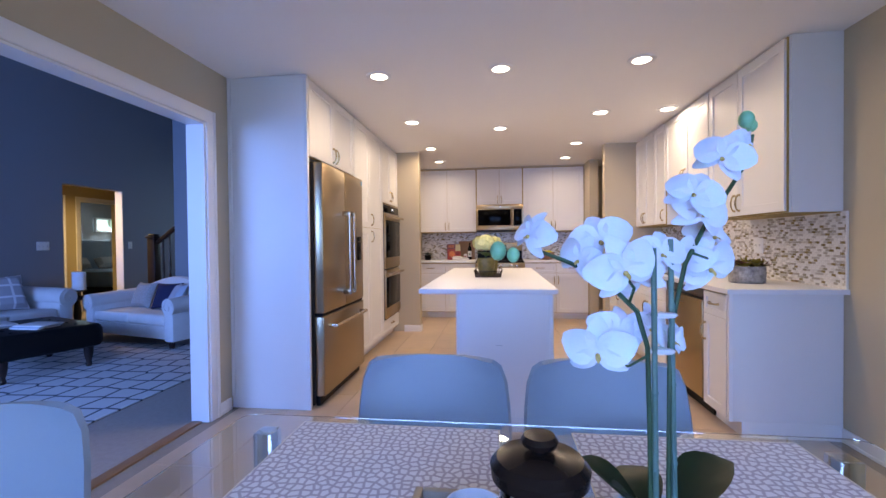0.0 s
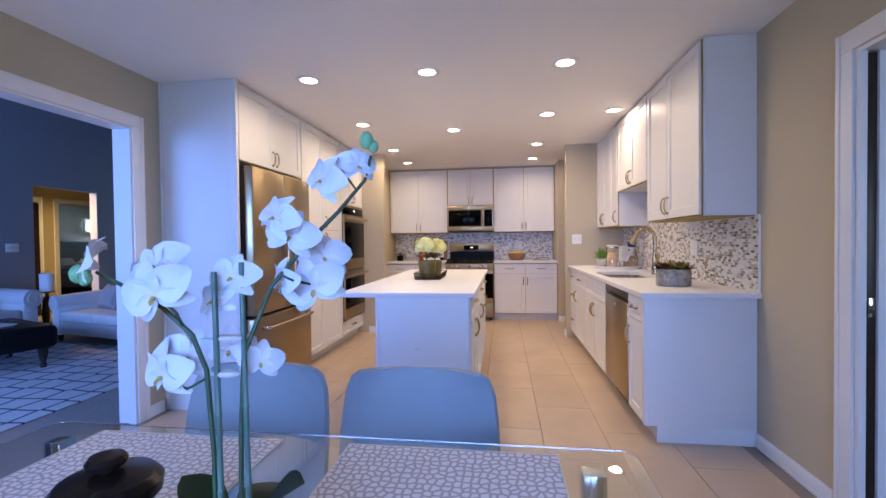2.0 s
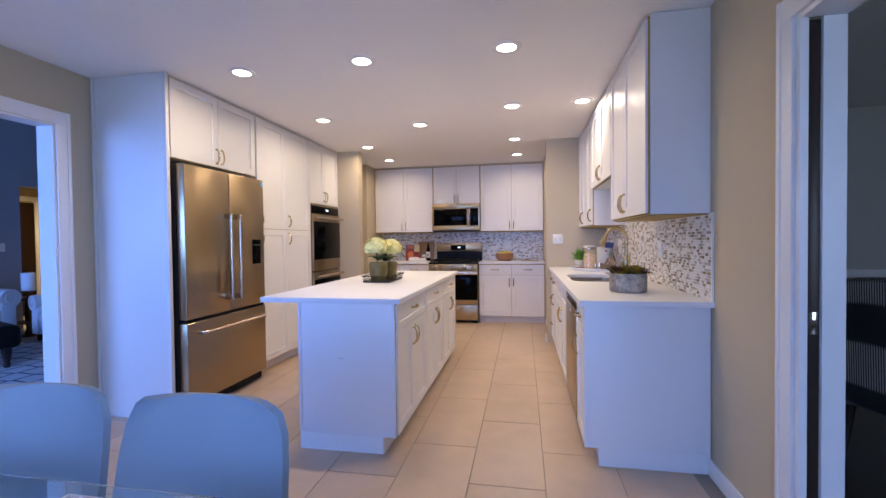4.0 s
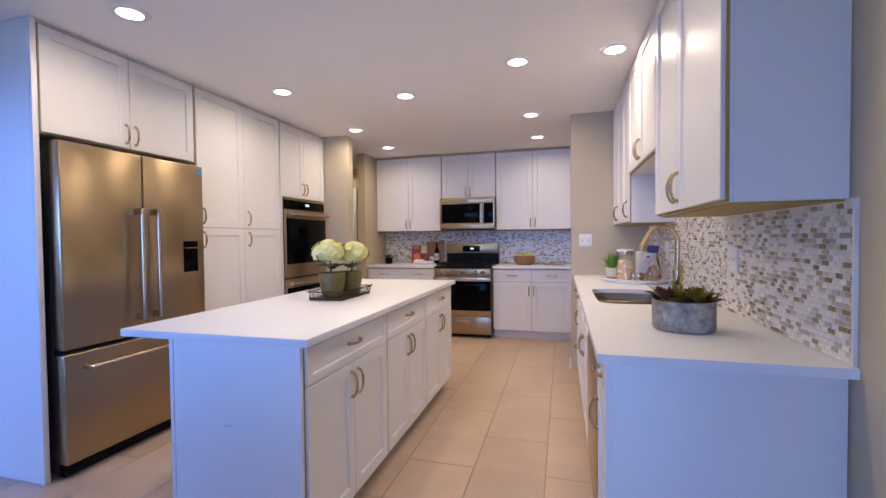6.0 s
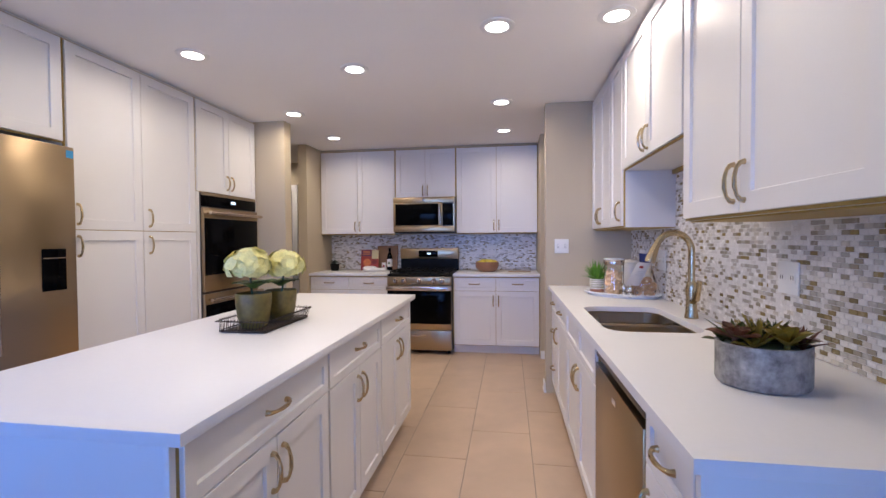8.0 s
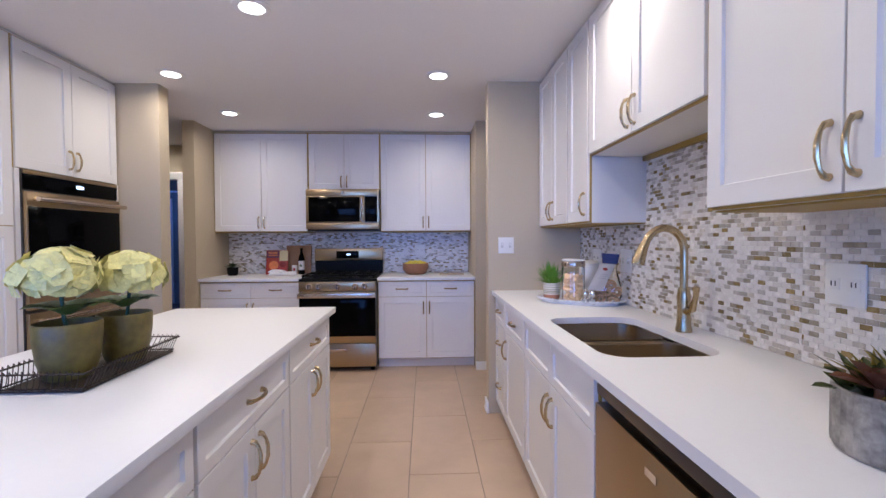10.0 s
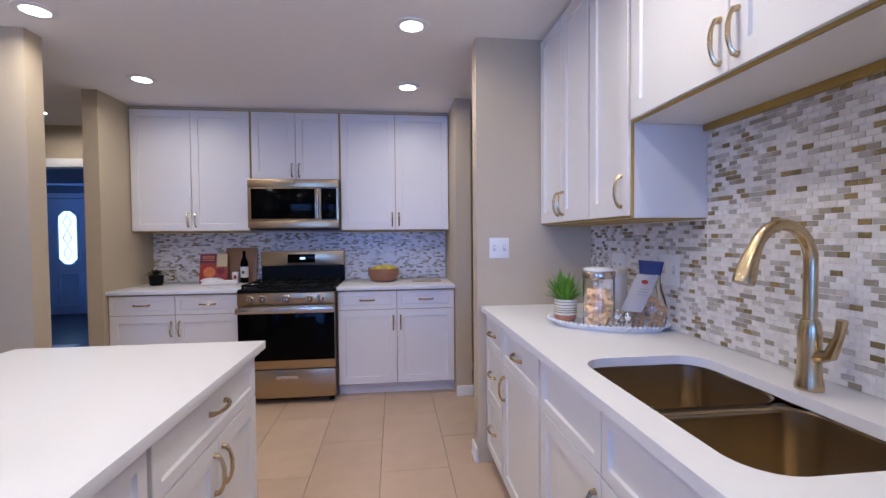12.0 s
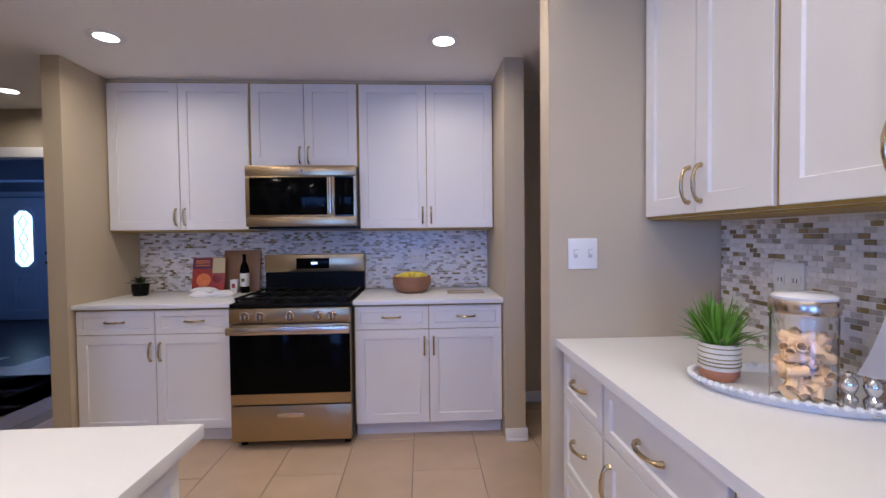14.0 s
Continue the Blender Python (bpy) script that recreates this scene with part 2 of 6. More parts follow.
BEDM = mat("blue_grey_bedding", (0.35, 0.42, 0.50), 0.9, 0, 0.1)

# ---- builders ----


def box(bm, x0, x1, y0, y1, z0, z1, bevel=0.0, seg=2):
    vs = [bm.verts.new((x, y, z)) for x in (x0, x1) for y in (y0, y1) for z in (z0, z1)]
    fs = [bm.faces.new([vs[i] for i in f]) for f in ((0, 1, 3, 2), (4, 6, 7, 5), (0, 4, 5, 1), (2, 3, 7, 6), (0, 2, 6, 4), (1, 5, 7, 3))]
    if bevel:
        es = list({e for f in fs for e in f.edges})
        bmesh.ops.bevel(bm, geom=es, offset=bevel, segments=seg, affect="EDGES", profile=0.5)
    return bm


def B(*a, **k):
    return box(bmesh.new(), *a, **k)


def tube(bm, pts, r, n=8, closed=False):
    """A round bar along points; r may be a list."""
    pts = [Vector(p) for p in pts]
    rs = r if isinstance(r, (list, tuple)) else [r] * len(pts)
    rings, side = [], None
    for i, p in enumerate(pts):
        a, b = pts[max(i - 1, 0)], pts[min(i + 1, len(pts) - 1)]
        d = (b - a).normalized()
        if side is None:
            side = d.orthogonal().normalized()
        side = (side - d * side.dot(d)).normalized()
        up = d.cross(side)
        rings.append([bm.verts.new(p + rs[i] * (math.cos(t) * side + math.sin(t) * up)) for t in [2 * math.pi * k / n for k in range(n)]])
    for u, v in zip(rings, rings[1:]):
        for k in range(n):
            bm.faces.new((u[k], u[(k + 1) % n], v[(k + 1) % n], v[k]))
    bm.faces.new(rings[0][::-1])
    bm.faces.new(rings[-1])
    return bm


def lathe(bm, prof, c=(0, 0, 0), n=24, sx=1.0, sy=1.0, cap=True):
    """A turned shape: profile of (radius, height)."""
    rings = [[bm.verts.new((c[0] + sx * r * math.cos(t), c[1] + sy * r * math.sin(t), c[2] + z)) for t in [2 * math.pi * k / n for k in range(n)]] for r, z in prof]
    for u, v in zip(rings, rings[1:]):
        for k in range(n):
            bm.faces.new((u[k], u[(k + 1) % n], v[(k + 1) % n], v[k]))
    if cap:
        bm.faces.new(rings[0][::-1])
        bm.faces.new(rings[-1])
    return bm


def blob(bm, c, r, sx=1, sy=1, sz=1, seg=12):
    m = Matrix.Translation(c) @ Matrix.Diagonal((sx, sy, sz, 1))
    bmesh.ops.create_uvsphere(bm, u_segments=seg, v_segments=max(6, seg * 2 // 3), radius=r, matrix=m)
    return bm


def blade(bm, base, d, length, width, droop=0.3, cup=0.15, n=6, wide=0.5):
    """A leaf or petal from base along d, with a fold and a droop."""
    d = Vector(d).normalized()
    side = d.cross(Vector((0, 0, 1)))
    side = side.normalized() if side.length > 0.05 else Vector((1, 0, 0))
    up = side.cross(d)
    rows = []
    for i in range(n + 1):
        s = i / n
        w = width * 0.5 * max(0.04, (math.sin(math.pi * s ** (math.log(0.5) / math.log(wide)))) ** 0.7)
        p = Vector(base) + d * (length * s) - Vector((0, 0, 1)) * (droop * length * s * s)
        rows.append([bm.verts.new(p - side * w + up * cup * w), bm.verts.new(p), bm.verts.new(p + side * w + up * cup * w)])
    for a, b in zip(rows, rows[1:]):
        for k in (0, 1):
            bm.faces.new((a[k], a[k + 1], b[k + 1], b[k]))
    return bm


def cushion(bm, c, sx, sy, sz, m=None):
    """A plump pillow."""
    n = 8
    q = m or Matrix.Identity(4)
    tops, bots = [], []
    for i in range(n + 1):
        a, b = [], []
        for j in range(n + 1):
            u, v = i / n * 2 - 1, j / n * 2 - 1
            h = sz * 0.5 * ((1 - u ** 4) * (1 - v ** 4)) ** 0.5
            pin = 1 - 0.06 * (1 - abs(u)) - 0.0
            x, y = u * sx / 2 * (1 - 0.08 * (1 - v * v) * u * u), v * sy / 2 * (1 - 0.08 * (1 - u * u) * v * v)
            a.append(bm.verts.new(Vector(c) + (q @ Vector((x * pin, y, h + 0.003)))))
            b.append(bm.verts.new(Vector(c) + (q @ Vector((x * pin, y, -h - 0.003)))))
        tops.append(a)
        bots.append(b)
    for i in range(n):
        for j in range(n):
            bm.faces.new((tops[i][j], tops[i + 1][j], tops[i + 1][j + 1], tops[i][j + 1]))
            bm.faces.new((bots[i][j], bots[i][j + 1], bots[i + 1][j + 1], bots[i + 1][j]))
    rim = [(i, 0) for i in range(n)] + [(n, j) for j in range(n)] + [(i, n) for i in range(n, 0, -1)] + [(0, j) for j in range(n, 0, -1)]
    for (i, j), (k, l) in zip(rim, rim[1:] + rim[:1]):
        bm.faces.new((tops[i][j], bots[i][j], bots[k][l], tops[k][l]))
    return bm


def mesh_of(name, bm, material, smooth=True):
    bmesh.ops.recalc_face_normals(bm, faces=bm.faces[:])
    me = bpy.data.meshes.new(name)
    bm.to_mesh(me)
    bm.free()
    me.materials.append(material)
    if smooth:
        me.shade_smooth()
        me.set_sharp_from_angle(angle=radians(35))
    return me


def part(name, bm, material, parent, label=""):
    me = bm if isinstance(bm, bpy.types.Mesh) else mesh_of(name, bm, material)
    ob = new(name, me)
    ob.parent = parent
    return tagged(ob, label)


def thing(name, m, label, category, group="", kind=""):
    ob = new(name)
    ob.empty_display_size = 0.1
    ob.matrix_basis = m
    return tagged(ob, label, category, group, kind)


def single(name, bm, material, label, category, group="", kind="", m=None):
    ob = new(name, mesh_of(name, bm, material))
    if m is not None:
        ob.matrix_basis = m
    return tagged(ob, label, category, group, kind)


def structure(name, bm, material, label=""):
    return single(name, bm, material, label or name.replace("_", " "), name.split("_")[0], kind="structure")


def at(x, y, z=0.0, rz=0.0):
    return pose(x, y, z, 0, 0, rz)


# ---- large structure ----
XL, XR, YB = -1.77, 2.235, 7.63     # dining left wall, right wall, back wall
floor = structure("floor", B(-1.86, 3.6, -1.6, 8.11, -0.06, -0.004), GROUT, "beige porcelain tile floor in running bond")
hall_floor = structure("floor_hall", B(-4.4, -1.86, 6.0, 8.11, -0.06, -0.004), GROUT, "tiled hall floor")
bm = B(-1.77, 2.235, -1.6, 5.83, CEIL, CEIL + 0.1)
box(bm, -1.95, 3.6, 5.83, 8.2, CEIL, CEIL + 0.1)
box(bm, -4.4, -1.95, 5.95, 8.2, CEIL, CEIL + 0.1)
structure("ceiling", bm, CEILM, "flat white painted ceiling with recessed lights")
# left wall of the dining end, with the wide cased opening to the living room
bm = B(-1.885, XL, -1.6, -0.3, 0, CEIL + 0.05)
box(bm, -1.885, XL, -0.3, 2.86, 2.05, CEIL + 0.05)
box(bm, -1.885, XL, 2.86, 6.06, 0, CEIL + 0.05)
structure("wall_west", bm, WALL, "greige painted wall with a wide cased opening")
bm = B(XL, -0.86, 5.94, 6.06, 0, CEIL)
structure("wall_column", bm, WALL, "greige painted wall end beside the ovens")
bm = B(XR, XR + 0.135, -1.6, 0.7, 0, CEIL)
box(bm, XR, XR + 0.135, 0.7, 2.26, 2.03, CEIL)
box(bm, XR, XR + 0.135, 2.26, 5.95, 0, CEIL)
structure("wall_east", bm, WALL, "greige painted wall with a pocket doorway")
structure("wall_pier", B(1.545, XR, 5.83, 5.95, 0, CEIL), WALL, "greige painted short wall at the counter's end")
structure("wall_north", B(-1.23, 1.71, YB, YB + 0.12, 0, CEIL), WALL, "greige wall behind the range")
structure("wall_stub_1", B(-1.235, -1.125, 6.93, YB, 0, CEIL), WALL, "greige wall return beside the cabinets")
structure("wall_stub_2", B(1.578, 1.705, 6.90, YB, 0, CEIL), WALL, "greige wall return beside the cabinets")
structure("wall_passage", B(1.71, 3.6, 7.55, 7.67, 0, CEIL), WALL, "greige passage wall")
structure("wall_passage_end", B(3.5, 3.6, 5.95, 7.55, 0, CEIL), WALL, "greige passage end wall")
bm = B(-1.95, -1.0, -1.72, -1.6, 0, CEIL)
box(bm, 1.6, 2.4, -1.72, -1.6, 0, CEIL)
box(bm, -1.0, 1.6, -1.72, -1.6, 2.2, CEIL)
box(bm, -1.0, 1.6, -1.72, -1.6, 0, 0.3)
structure("wall_south", bm, WALL, "greige wall with a broad window")
# hall to the north-west with the doorway to the foyer
bm = B(-4.4, -2.82, 8.05, 8.17, 0, CEIL)
box(bm, -1.90, -1.23, 8.05, 8.17, 0, CEIL)
box(bm, -2.82, -1.90, 8.05, 8.17, 2.03, CEIL)
structure("wall_hall", bm, WALL, "greige hall wall with a cased doorway")
structure("wall_hall_east", B(-1.235, -1.115, YB, 8.17, 0, CEIL), WALL, "greige hall wall")
structure("wall_hall_west", B(-4.5, -4.4, 5.95, 8.17, 0, CEIL), WALL, "greige hall wall")
structure("wall_hall_south", B(-4.4, -1.885, 5.95, 6.06, 0, CEIL), WALL, "greige hall wall")
structure("floor_foyer", B(-6.5, -0.9, 8.12, 11.9, -0.07, -0.002), DARKF, "dark wooden foyer floor")
bm = B(-6.5, -0.9, 11.75, 11.9, 0, 2.6)
box(bm, -6.5, -6.4, 8.6, 11.75, 0, 2.6)
box(bm, -1.0, -0.9, 8.17, 11.75, 0, 2.6)
structure("wall_foyer", bm, LIVWALL, "grey foyer walls")
structure("ceiling_foyer", B(-6.5, -0.9, 8.17, 11.9, 2.5, 2.6), CEILM)
structure("trim_foyer_beam", B(-6.4, -1.0, 10.1, 10.35, 2.12, 2.5), LIVWALL, "grey ceiling beam in the foyer")
# living room
structure("floor_living", B(-6.0, -1.86, -1.6, 8.6, -0.06, 0.0), CARPET, "beige carpet")
bm = B(-6.12, -6.0, -1.6, 5.62, 0, 5.0)
box(bm, -6.12, -6.0, 6.62, 8.6, 0, 5.0)
box(bm, -6.12, -6.0, 5.62, 6.62, 2.12, 5.0)
structure("wall_living_west", bm, LIVWALL, "grey living-room wall with a hall opening")
structure("wall_living_south", B(-6.1, -1.95, -1.72, -1.6, 0, 5.0), LIVWALL)
bm = B(-6.1, -4.5, 8.5, 8.6, 0, 5.0)
box(bm, -4.5, -1.95, 6.06, 6.16, CEIL + 0.1, 5.0)
box(bm, -4.6, -4.5, 6.06, 8.6, 0, 5.0)
structure("wall_living_north", bm, LIVWALL)
structure("wall_living_east", B(-1.94, -1.84, -1.6, 6.06, CEIL + 0.05, 5.0), LIVWALL)
structure("wall_living_hall", B(-4.5, -1.89, 5.93, 5.948, 0, 4.999), LIVWALL, "grey living-room wall beside the hall")
structure("ceiling_living", B(-6.1, -1.84, -1.7, 8.6, 5.0, 5.1), CEILM)
# bedroom hall and bedroom
structure("floor_hallway", B(-11.5, -6.01, 3.6, 13.1, -0.06, -0.001), CARPET)
bm = B(-7.52, -7.4, 4.5, 7.17, 0, 2.3)
box(bm, -7.52, -7.4, 7.94, 8.5, 0, 2.3)
box(bm, -7.52, -7.4, 7.17, 7.94, 2.03, 2.3)
box(bm, -7.4, -6.12, 4.5, 4.6, 0, 2.3)
box(bm, -7.4, -6.12, 8.4, 8.5, 0, 2.3)
structure("wall_hallway", bm, HALLW, "warm lit hallway walls")
structure("ceiling_hallway", B(-7.5, -6.12, 4.5, 8.5, 2.3, 2.4), HALLW)
bm = B(-11.5, -11.4, 3.6, 13.1, 0, 2.6)
box(bm, -11.4, -7.52, 13.0, 13.1, 0, 2.6)
box(bm, -11.4, -7.52, 3.6, 3.7, 0, 2.6)
structure("wall_bedroom", bm, LIVWALL, "blue-grey bedroom walls")
structure("ceiling_bedroom", B(-11.5, -7.4, 3.6, 13.1, 2.5, 2.6), CEILM)
# side dining room to the east
structure("floor_dining_room", B(2.3, 6.2, -1.6, 5.9, -0.06, -0.001), DARKF, "dark wooden floor")
bm = B(2.37, 6.2, 5.2, 5.3, 0, 2.6)
box(bm, 6.1, 6.2, -1.6, 5.2, 0, 2.6)
box(bm, 2.37, 6.2, -1.7, -1.6, 0, 2.6)
structure("wall_dining_room", bm, mat("pale_dining_paint", (0.50, 0.49, 0.45), 0.8, 0, 0.03), "pale dining-room walls")
structure("ceiling_dining_room", B(2.37, 6.2, -1.7, 5.3, 2.44, 2.54), CEILM)


def skirting(name, x0, x1, y0, y1, z=0.0):
    bm = B(x0, x1, y0, y1, z, z + 0.085, bevel=0.004)
    cx, cy = (0.006 if x1 - x0 < y1 - y0 else 0), (0.006 if x1 - x0 >= y1 - y0 else 0)
    box(bm, x0 - cx * 0.8, x1 + cx * 0.8, y0 - cy * 0.8, y1 + cy * 0.8, z, z + 0.02, bevel=0.004)
    return structure(name, bm, TRIM, "white painted baseboard")


skirting("baseboard", XR - 0.014, XR - 0.001, 2.37, 2.97)
skirting("baseboard_1", XR - 0.014, XR - 0.001, -1.6, 0.6)
skirting("baseboard_2", XL + 0.001, XL + 0.014, 2.955, 3.09)
skirting("baseboard_3", -1.08, -0.86, 5.926, 5.939)
skirting("baseboard_4", -0.859, -0.846, 5.93, 6.06)
skirting("baseboard_5", 1.531, 1.544, 5.825, 5.955)
skirting("baseboard_6", 1.575, 1.71, 6.886, 6.899)
skirting("baseboard_7", 1.706, 1.719, 6.89, 7.55)
skirting("baseboard_8", 1.72, 3.5, 7.536, 7.549)
skirting("baseboard_9", -1.24, -1.12, 6.916, 6.929)
skirting("baseboard_10", 2.372, 6.1, 5.186, 5.199)


def casing(name, axis, plane, a0, a1, top, w=0.085, t=0.018, sign=1):
    """Door trim on a wall plane: two legs and a head, stepped profile."""
    bm = bmesh.new()
    p0, p1 = sorted((plane + 0.0015 * sign, plane + sign * t))
    q0, q1 = sorted((plane + 0.0015 * sign, plane + sign * (t + 0.006)))
    def bar(lo, hi, z0, z1, u0, u1):
        if axis == "x":
            box(bm, u0, u1, lo, hi, z0, z1, bevel=0.003)
        else:
            box(bm, lo, hi, u0, u1, z0, z1, bevel=0.003)
    bar(a0 - w, a0, 0, top, p0, p1)
    bar(a1, a1 + w, 0, top, p0, p1)
    bar(a0 - w, a1 + w, top, top + w, p0, p1)
    bar(a0 - w - 0.003, a0 - w + 0.02, 0, top + w, q0, q1)
    bar(a1 + w - 0.02, a1 + w + 0.003, 0, top + w, q0, q1)
    return structure(name, bm, TRIM, "white painted door casing")


casing("trim_west", "x", XL, -0.3, 2.86, 2.05)
bm = B(-1.897, XL + 0.004, 2.845, 2.8585, 0, 2.05)
box(bm, -1.897, XL + 0.004, -0.2985, -0.285, 0, 2.05)
box(bm, -1.897, XL + 0.004, -0.285, 2.845, 2.035, 2.0485)
structure("trim_west_jamb", bm, TRIM, "white painted door jamb lining")
structure("trim_threshold", B(-1.89, -1.82, -0.285, 2.845, -0.004, 0.008, bevel=0.003), BOARD, "brown wooden threshold strip")
casing("trim_east", "x", XR, 0.7, 2.26, 2.03, sign=-1)
bm = B(XR - 0.004, XR + 0.022, 2.235, 2.2585, 0, 2.03)
box(bm, XR + 0.067, XR + 0.14, 2.235, 2.2585, 0, 2.03)
box(bm, XR - 0.004, XR + 0.14, 0.7015, 0.72, 0, 2.03)
box(bm, XR - 0.004, XR + 0.14, 0.72, 2.235, 2.01, 2.0285)
structure("trim_east_jamb", bm, TRIM, "white painted pocket door jamb")
pd = thing("door_1", at(0, 0), "dark brown sliding pocket door pushed into the wall", "door", kind="structure")
part("door_leaf", B(XR + 0.025, XR + 0.064, 2.243, 2.2583, 0.01, 2.005, bevel=0.002), DARKW, pd)
part("latch_plate", B(XR + 0.033, XR + 0.056, 2.240, 2.2429, 0.90, 0.98, bevel=0.001), CHROME, pd, "steel latch plate")
casing("trim_hall", "y", 8.05, -2.82, -1.90, 2.03, sign=-1)
casing("trim_bedroom", "x", -7.4, 7.17, 7.94, 2.03)
structure("trim_hall_opening", B(-6.125, -5.995, 6.605, 6.619, 0, 2.115), TRIM, "white painted opening jamb")
d2 = single("door_2", B(-7.385, -7.36, 6.05, 6.80, 0.01, 2.0, bevel=0.003), DARKW, "dark door in the hallway", "door", kind="structure")
casing("trim_closet_side", "x", -7.4, 6.05, 6.80, 2.03)


# window behind the walker
def window(name, m, w, h, label, pane):
    win = thing(name, m, label, "window", kind="structure")
    bm = bmesh.new()
    for a in ((-w / 2, -w / 2 + 0.06, 0, h), (w / 2 - 0.06, w / 2, 0, h), (-w / 2 + 0.06, w / 2 - 0.06, 0, 0.06), (-w / 2 + 0.06, w / 2 - 0.06, h - 0.06, h), (-0.03, 0.03, 0.06, h - 0.06)):
        box(bm, a[0], a[1], -0.04, 0.04, a[2], a[3], bevel=0.004)
    part("window_frame", bm, TRIM, win, "white frame")
    for s in (-1, 1):
        x0, x1 = sorted((s * 0.03, s * (w / 2 - 0.06)))
        part("pane", B(x0, x1, -0.004, 0.004, 0.06, h - 0.06), pane, win).visible_shadow = False
    return win


window("window_1", at(0.3, -1.66, 0.3), 2.59, 1.89, "broad white-framed window in daylight", CLEAR)
structure("backdrop", B(-2.5, 3.5, -2.6, -2.55, -0.5, 3.2), SKYG, "plain bluish daylight outside")
window("window_2", pose(-11.34, 11.7, 1.62, 0, 0, 90), 0.9, 0.4, "white-framed high bedroom window", TREEG)
window("window_3", at(-5.0, 8.45, 1.1), 0.8, 0.9, "white-framed stair window", SKYG)

# ---- recessed lights ----
def downlight(lens):
    d = thing("recessed_light", at(0, 0), "white round recessed ceiling light, switched on", "ceiling light", "recessed lights")
    part("trim_ring", lathe(bmesh.new(), [(0.060, 0.0), (0.060, -0.006), (0.076, -0.008), (0.092, -0.004), (0.093, 0.0)], n=32, cap=False), TRIM, d, "white trim ring")
    part("lens", lathe(bmesh.new(), [(0.06, -0.003), (0.06, -0.0045), (0.001, -0.0046)], n=28), lens, d, "lit lens")
    return d


dl = downlight(LENS)
dl.matrix_basis = at(*DOWNLIGHTS[0], CEIL)
for x, y in DOWNLIGHTS[1:]:
    copy_thing(dl, at(x, y, CEIL))
hd = downlight(WARMLENS)
hd.matrix_basis = at(-6.6, 5.95, 2.3)

# ---- cabinets ----


def pull_mesh():
    bm = bmesh.new()
    pts = [(0, 0.0, -0.056), (0, -0.012, -0.054), (0, -0.022, -0.040), (0, -0.028, -0.015), (0, -0.028, 0.015), (0, -0.022, 0.040), (0, -0.012, 0.054), (0, 0.0, 0.056)]
    tube(bm, pts, [0.0095, 0.0075, 0.0052, 0.0064, 0.0064, 0.0052, 0.0075, 0.0095], 8)
    return mesh_of("handle", bm, NICKEL)


PULL = pull_mesh()


def shaker(x0, x1, z0, z1, rail=0.058):
    """A shaker front: a chamfered frame round a recessed panel; its face lies at y = -0.02."""
    bm = bmesh.new()
    loops = []
    for ins, y in ((0, 0.0), (0, -0.0185), (0.0015, -0.02), (rail, -0.02), (rail + 0.003, -0.011)):
        loops.append([bm.verts.new(p) for p in ((x0 + ins, y, z0 + ins), (x1 - ins, y, z0 + ins), (x1 - ins, y, z1 - ins), (x0 + ins, y, z1 - ins))])
    for u, v in zip(loops, loops[1:]):
        for k in range(4):
            bm.faces.new((u[k], u[(k + 1) % 4], v[(k + 1) % 4], v[k]))
    bm.faces.new(loops[-1])
    bm.faces.new(loops[0][::-1])
    return bm


def cabinet(name, m, w, depth, z0, z1, fronts, label, category="cabinet", group="", toe=0.0, top=None):
    """A unit whose front plane is y = 0 (doors stand 20 mm proud). fronts: kind, x0, x1, z0, z1, handle x, handle z, handle way."""
    c = thing(name, m, label, category, group)
    bm = B(0.0015, w - 0.0015, 0.0025, depth, z0 + toe, top or z1)
    if top:
        box(bm, 0.0015, w - 0.0015, 0.0025, 0.02, top, z1)
    if toe:
        box(bm, 0.0015, w - 0.0015, 0.065, depth, z0 + 0.001, z0 + toe - 0.0005)
    part("body", bm, CAB, c)
    part("face_edge", B(0.0005, w - 0.0005, -0.007, 0.0022, z0 + toe + 0.0005, z1 - 0.0005), CARC, c, "maple-coloured carcass edge")
    g, o = 0.0024, 0.0068
    for kind, x0, x1, a, b, hx, hz, way in fronts:
        x0, x1 = (x0 + o if x0 == 0 else x0), (x1 - o if abs(x1 - w) < 1e-6 else x1)
        a, b = (a + o if abs(a - z0) < 1e-6 else a), (b - o if abs(b - z1) < 0.006 else b)
        rail = 0.058 if kind == "door" else 0.036
        f = part(kind, shaker(x0 + g, x1 - g, a + g, b - g, rail), CAB, c)
        if way:
            h = part("handle", PULL, NICKEL, f, "satin nickel bow handle")
            h.matrix_basis = pose(hx, -0.02, hz, 0, 0 if way == "v" else 90, 0)
    return c


def pair(w, a, b, hz, x0=0.0):
    """Two doors that meet in the middle."""
    m = x0 + w / 2
    return [("door", x0, m, a, b, m - 0.03, hz, "v"), ("door", m, x0 + w, a, b, m + 0.03, hz, "v")]


UP0, UP1 = 1.375, 2.415
# right run: front plane of the doors at x = 1.595 (base) and 1.92 (wall units)
def right(y1, x, z=0.0):
    return pose(x, y1, z, 0, 0, -90)


G1 = "right-hand base cabinets"
XB = 1.615
DB = XR - XB - 0.012
cabinet("base_cabinet", right(3.30, XB), 0.315, DB, 0, 0.884, [("drawer", 0, 0.315, 0.72, 0.88, 0.157, 0.80, "h"), ("door", 0, 0.315, 0.105, 0.72, 0.035, 0.60, "v")],
        "narrow white shaker base cabinet with drawer at the counter's end", "cabinet", G1, toe=0.1)
ep = thing("cabinet_end", at(0, 0), "white flat end panel of the base cabinets", "cabinet side")
part("panel", B(XB - 0.02, XR - 0.006, 2.966, 2.983, 0.1, 0.884, bevel=0.001), CAB, ep)
part("toe_board", B(XB + 0.055, XR - 0.006, 2.966, 2.983, 0.0005, 0.0995), CAB, ep)
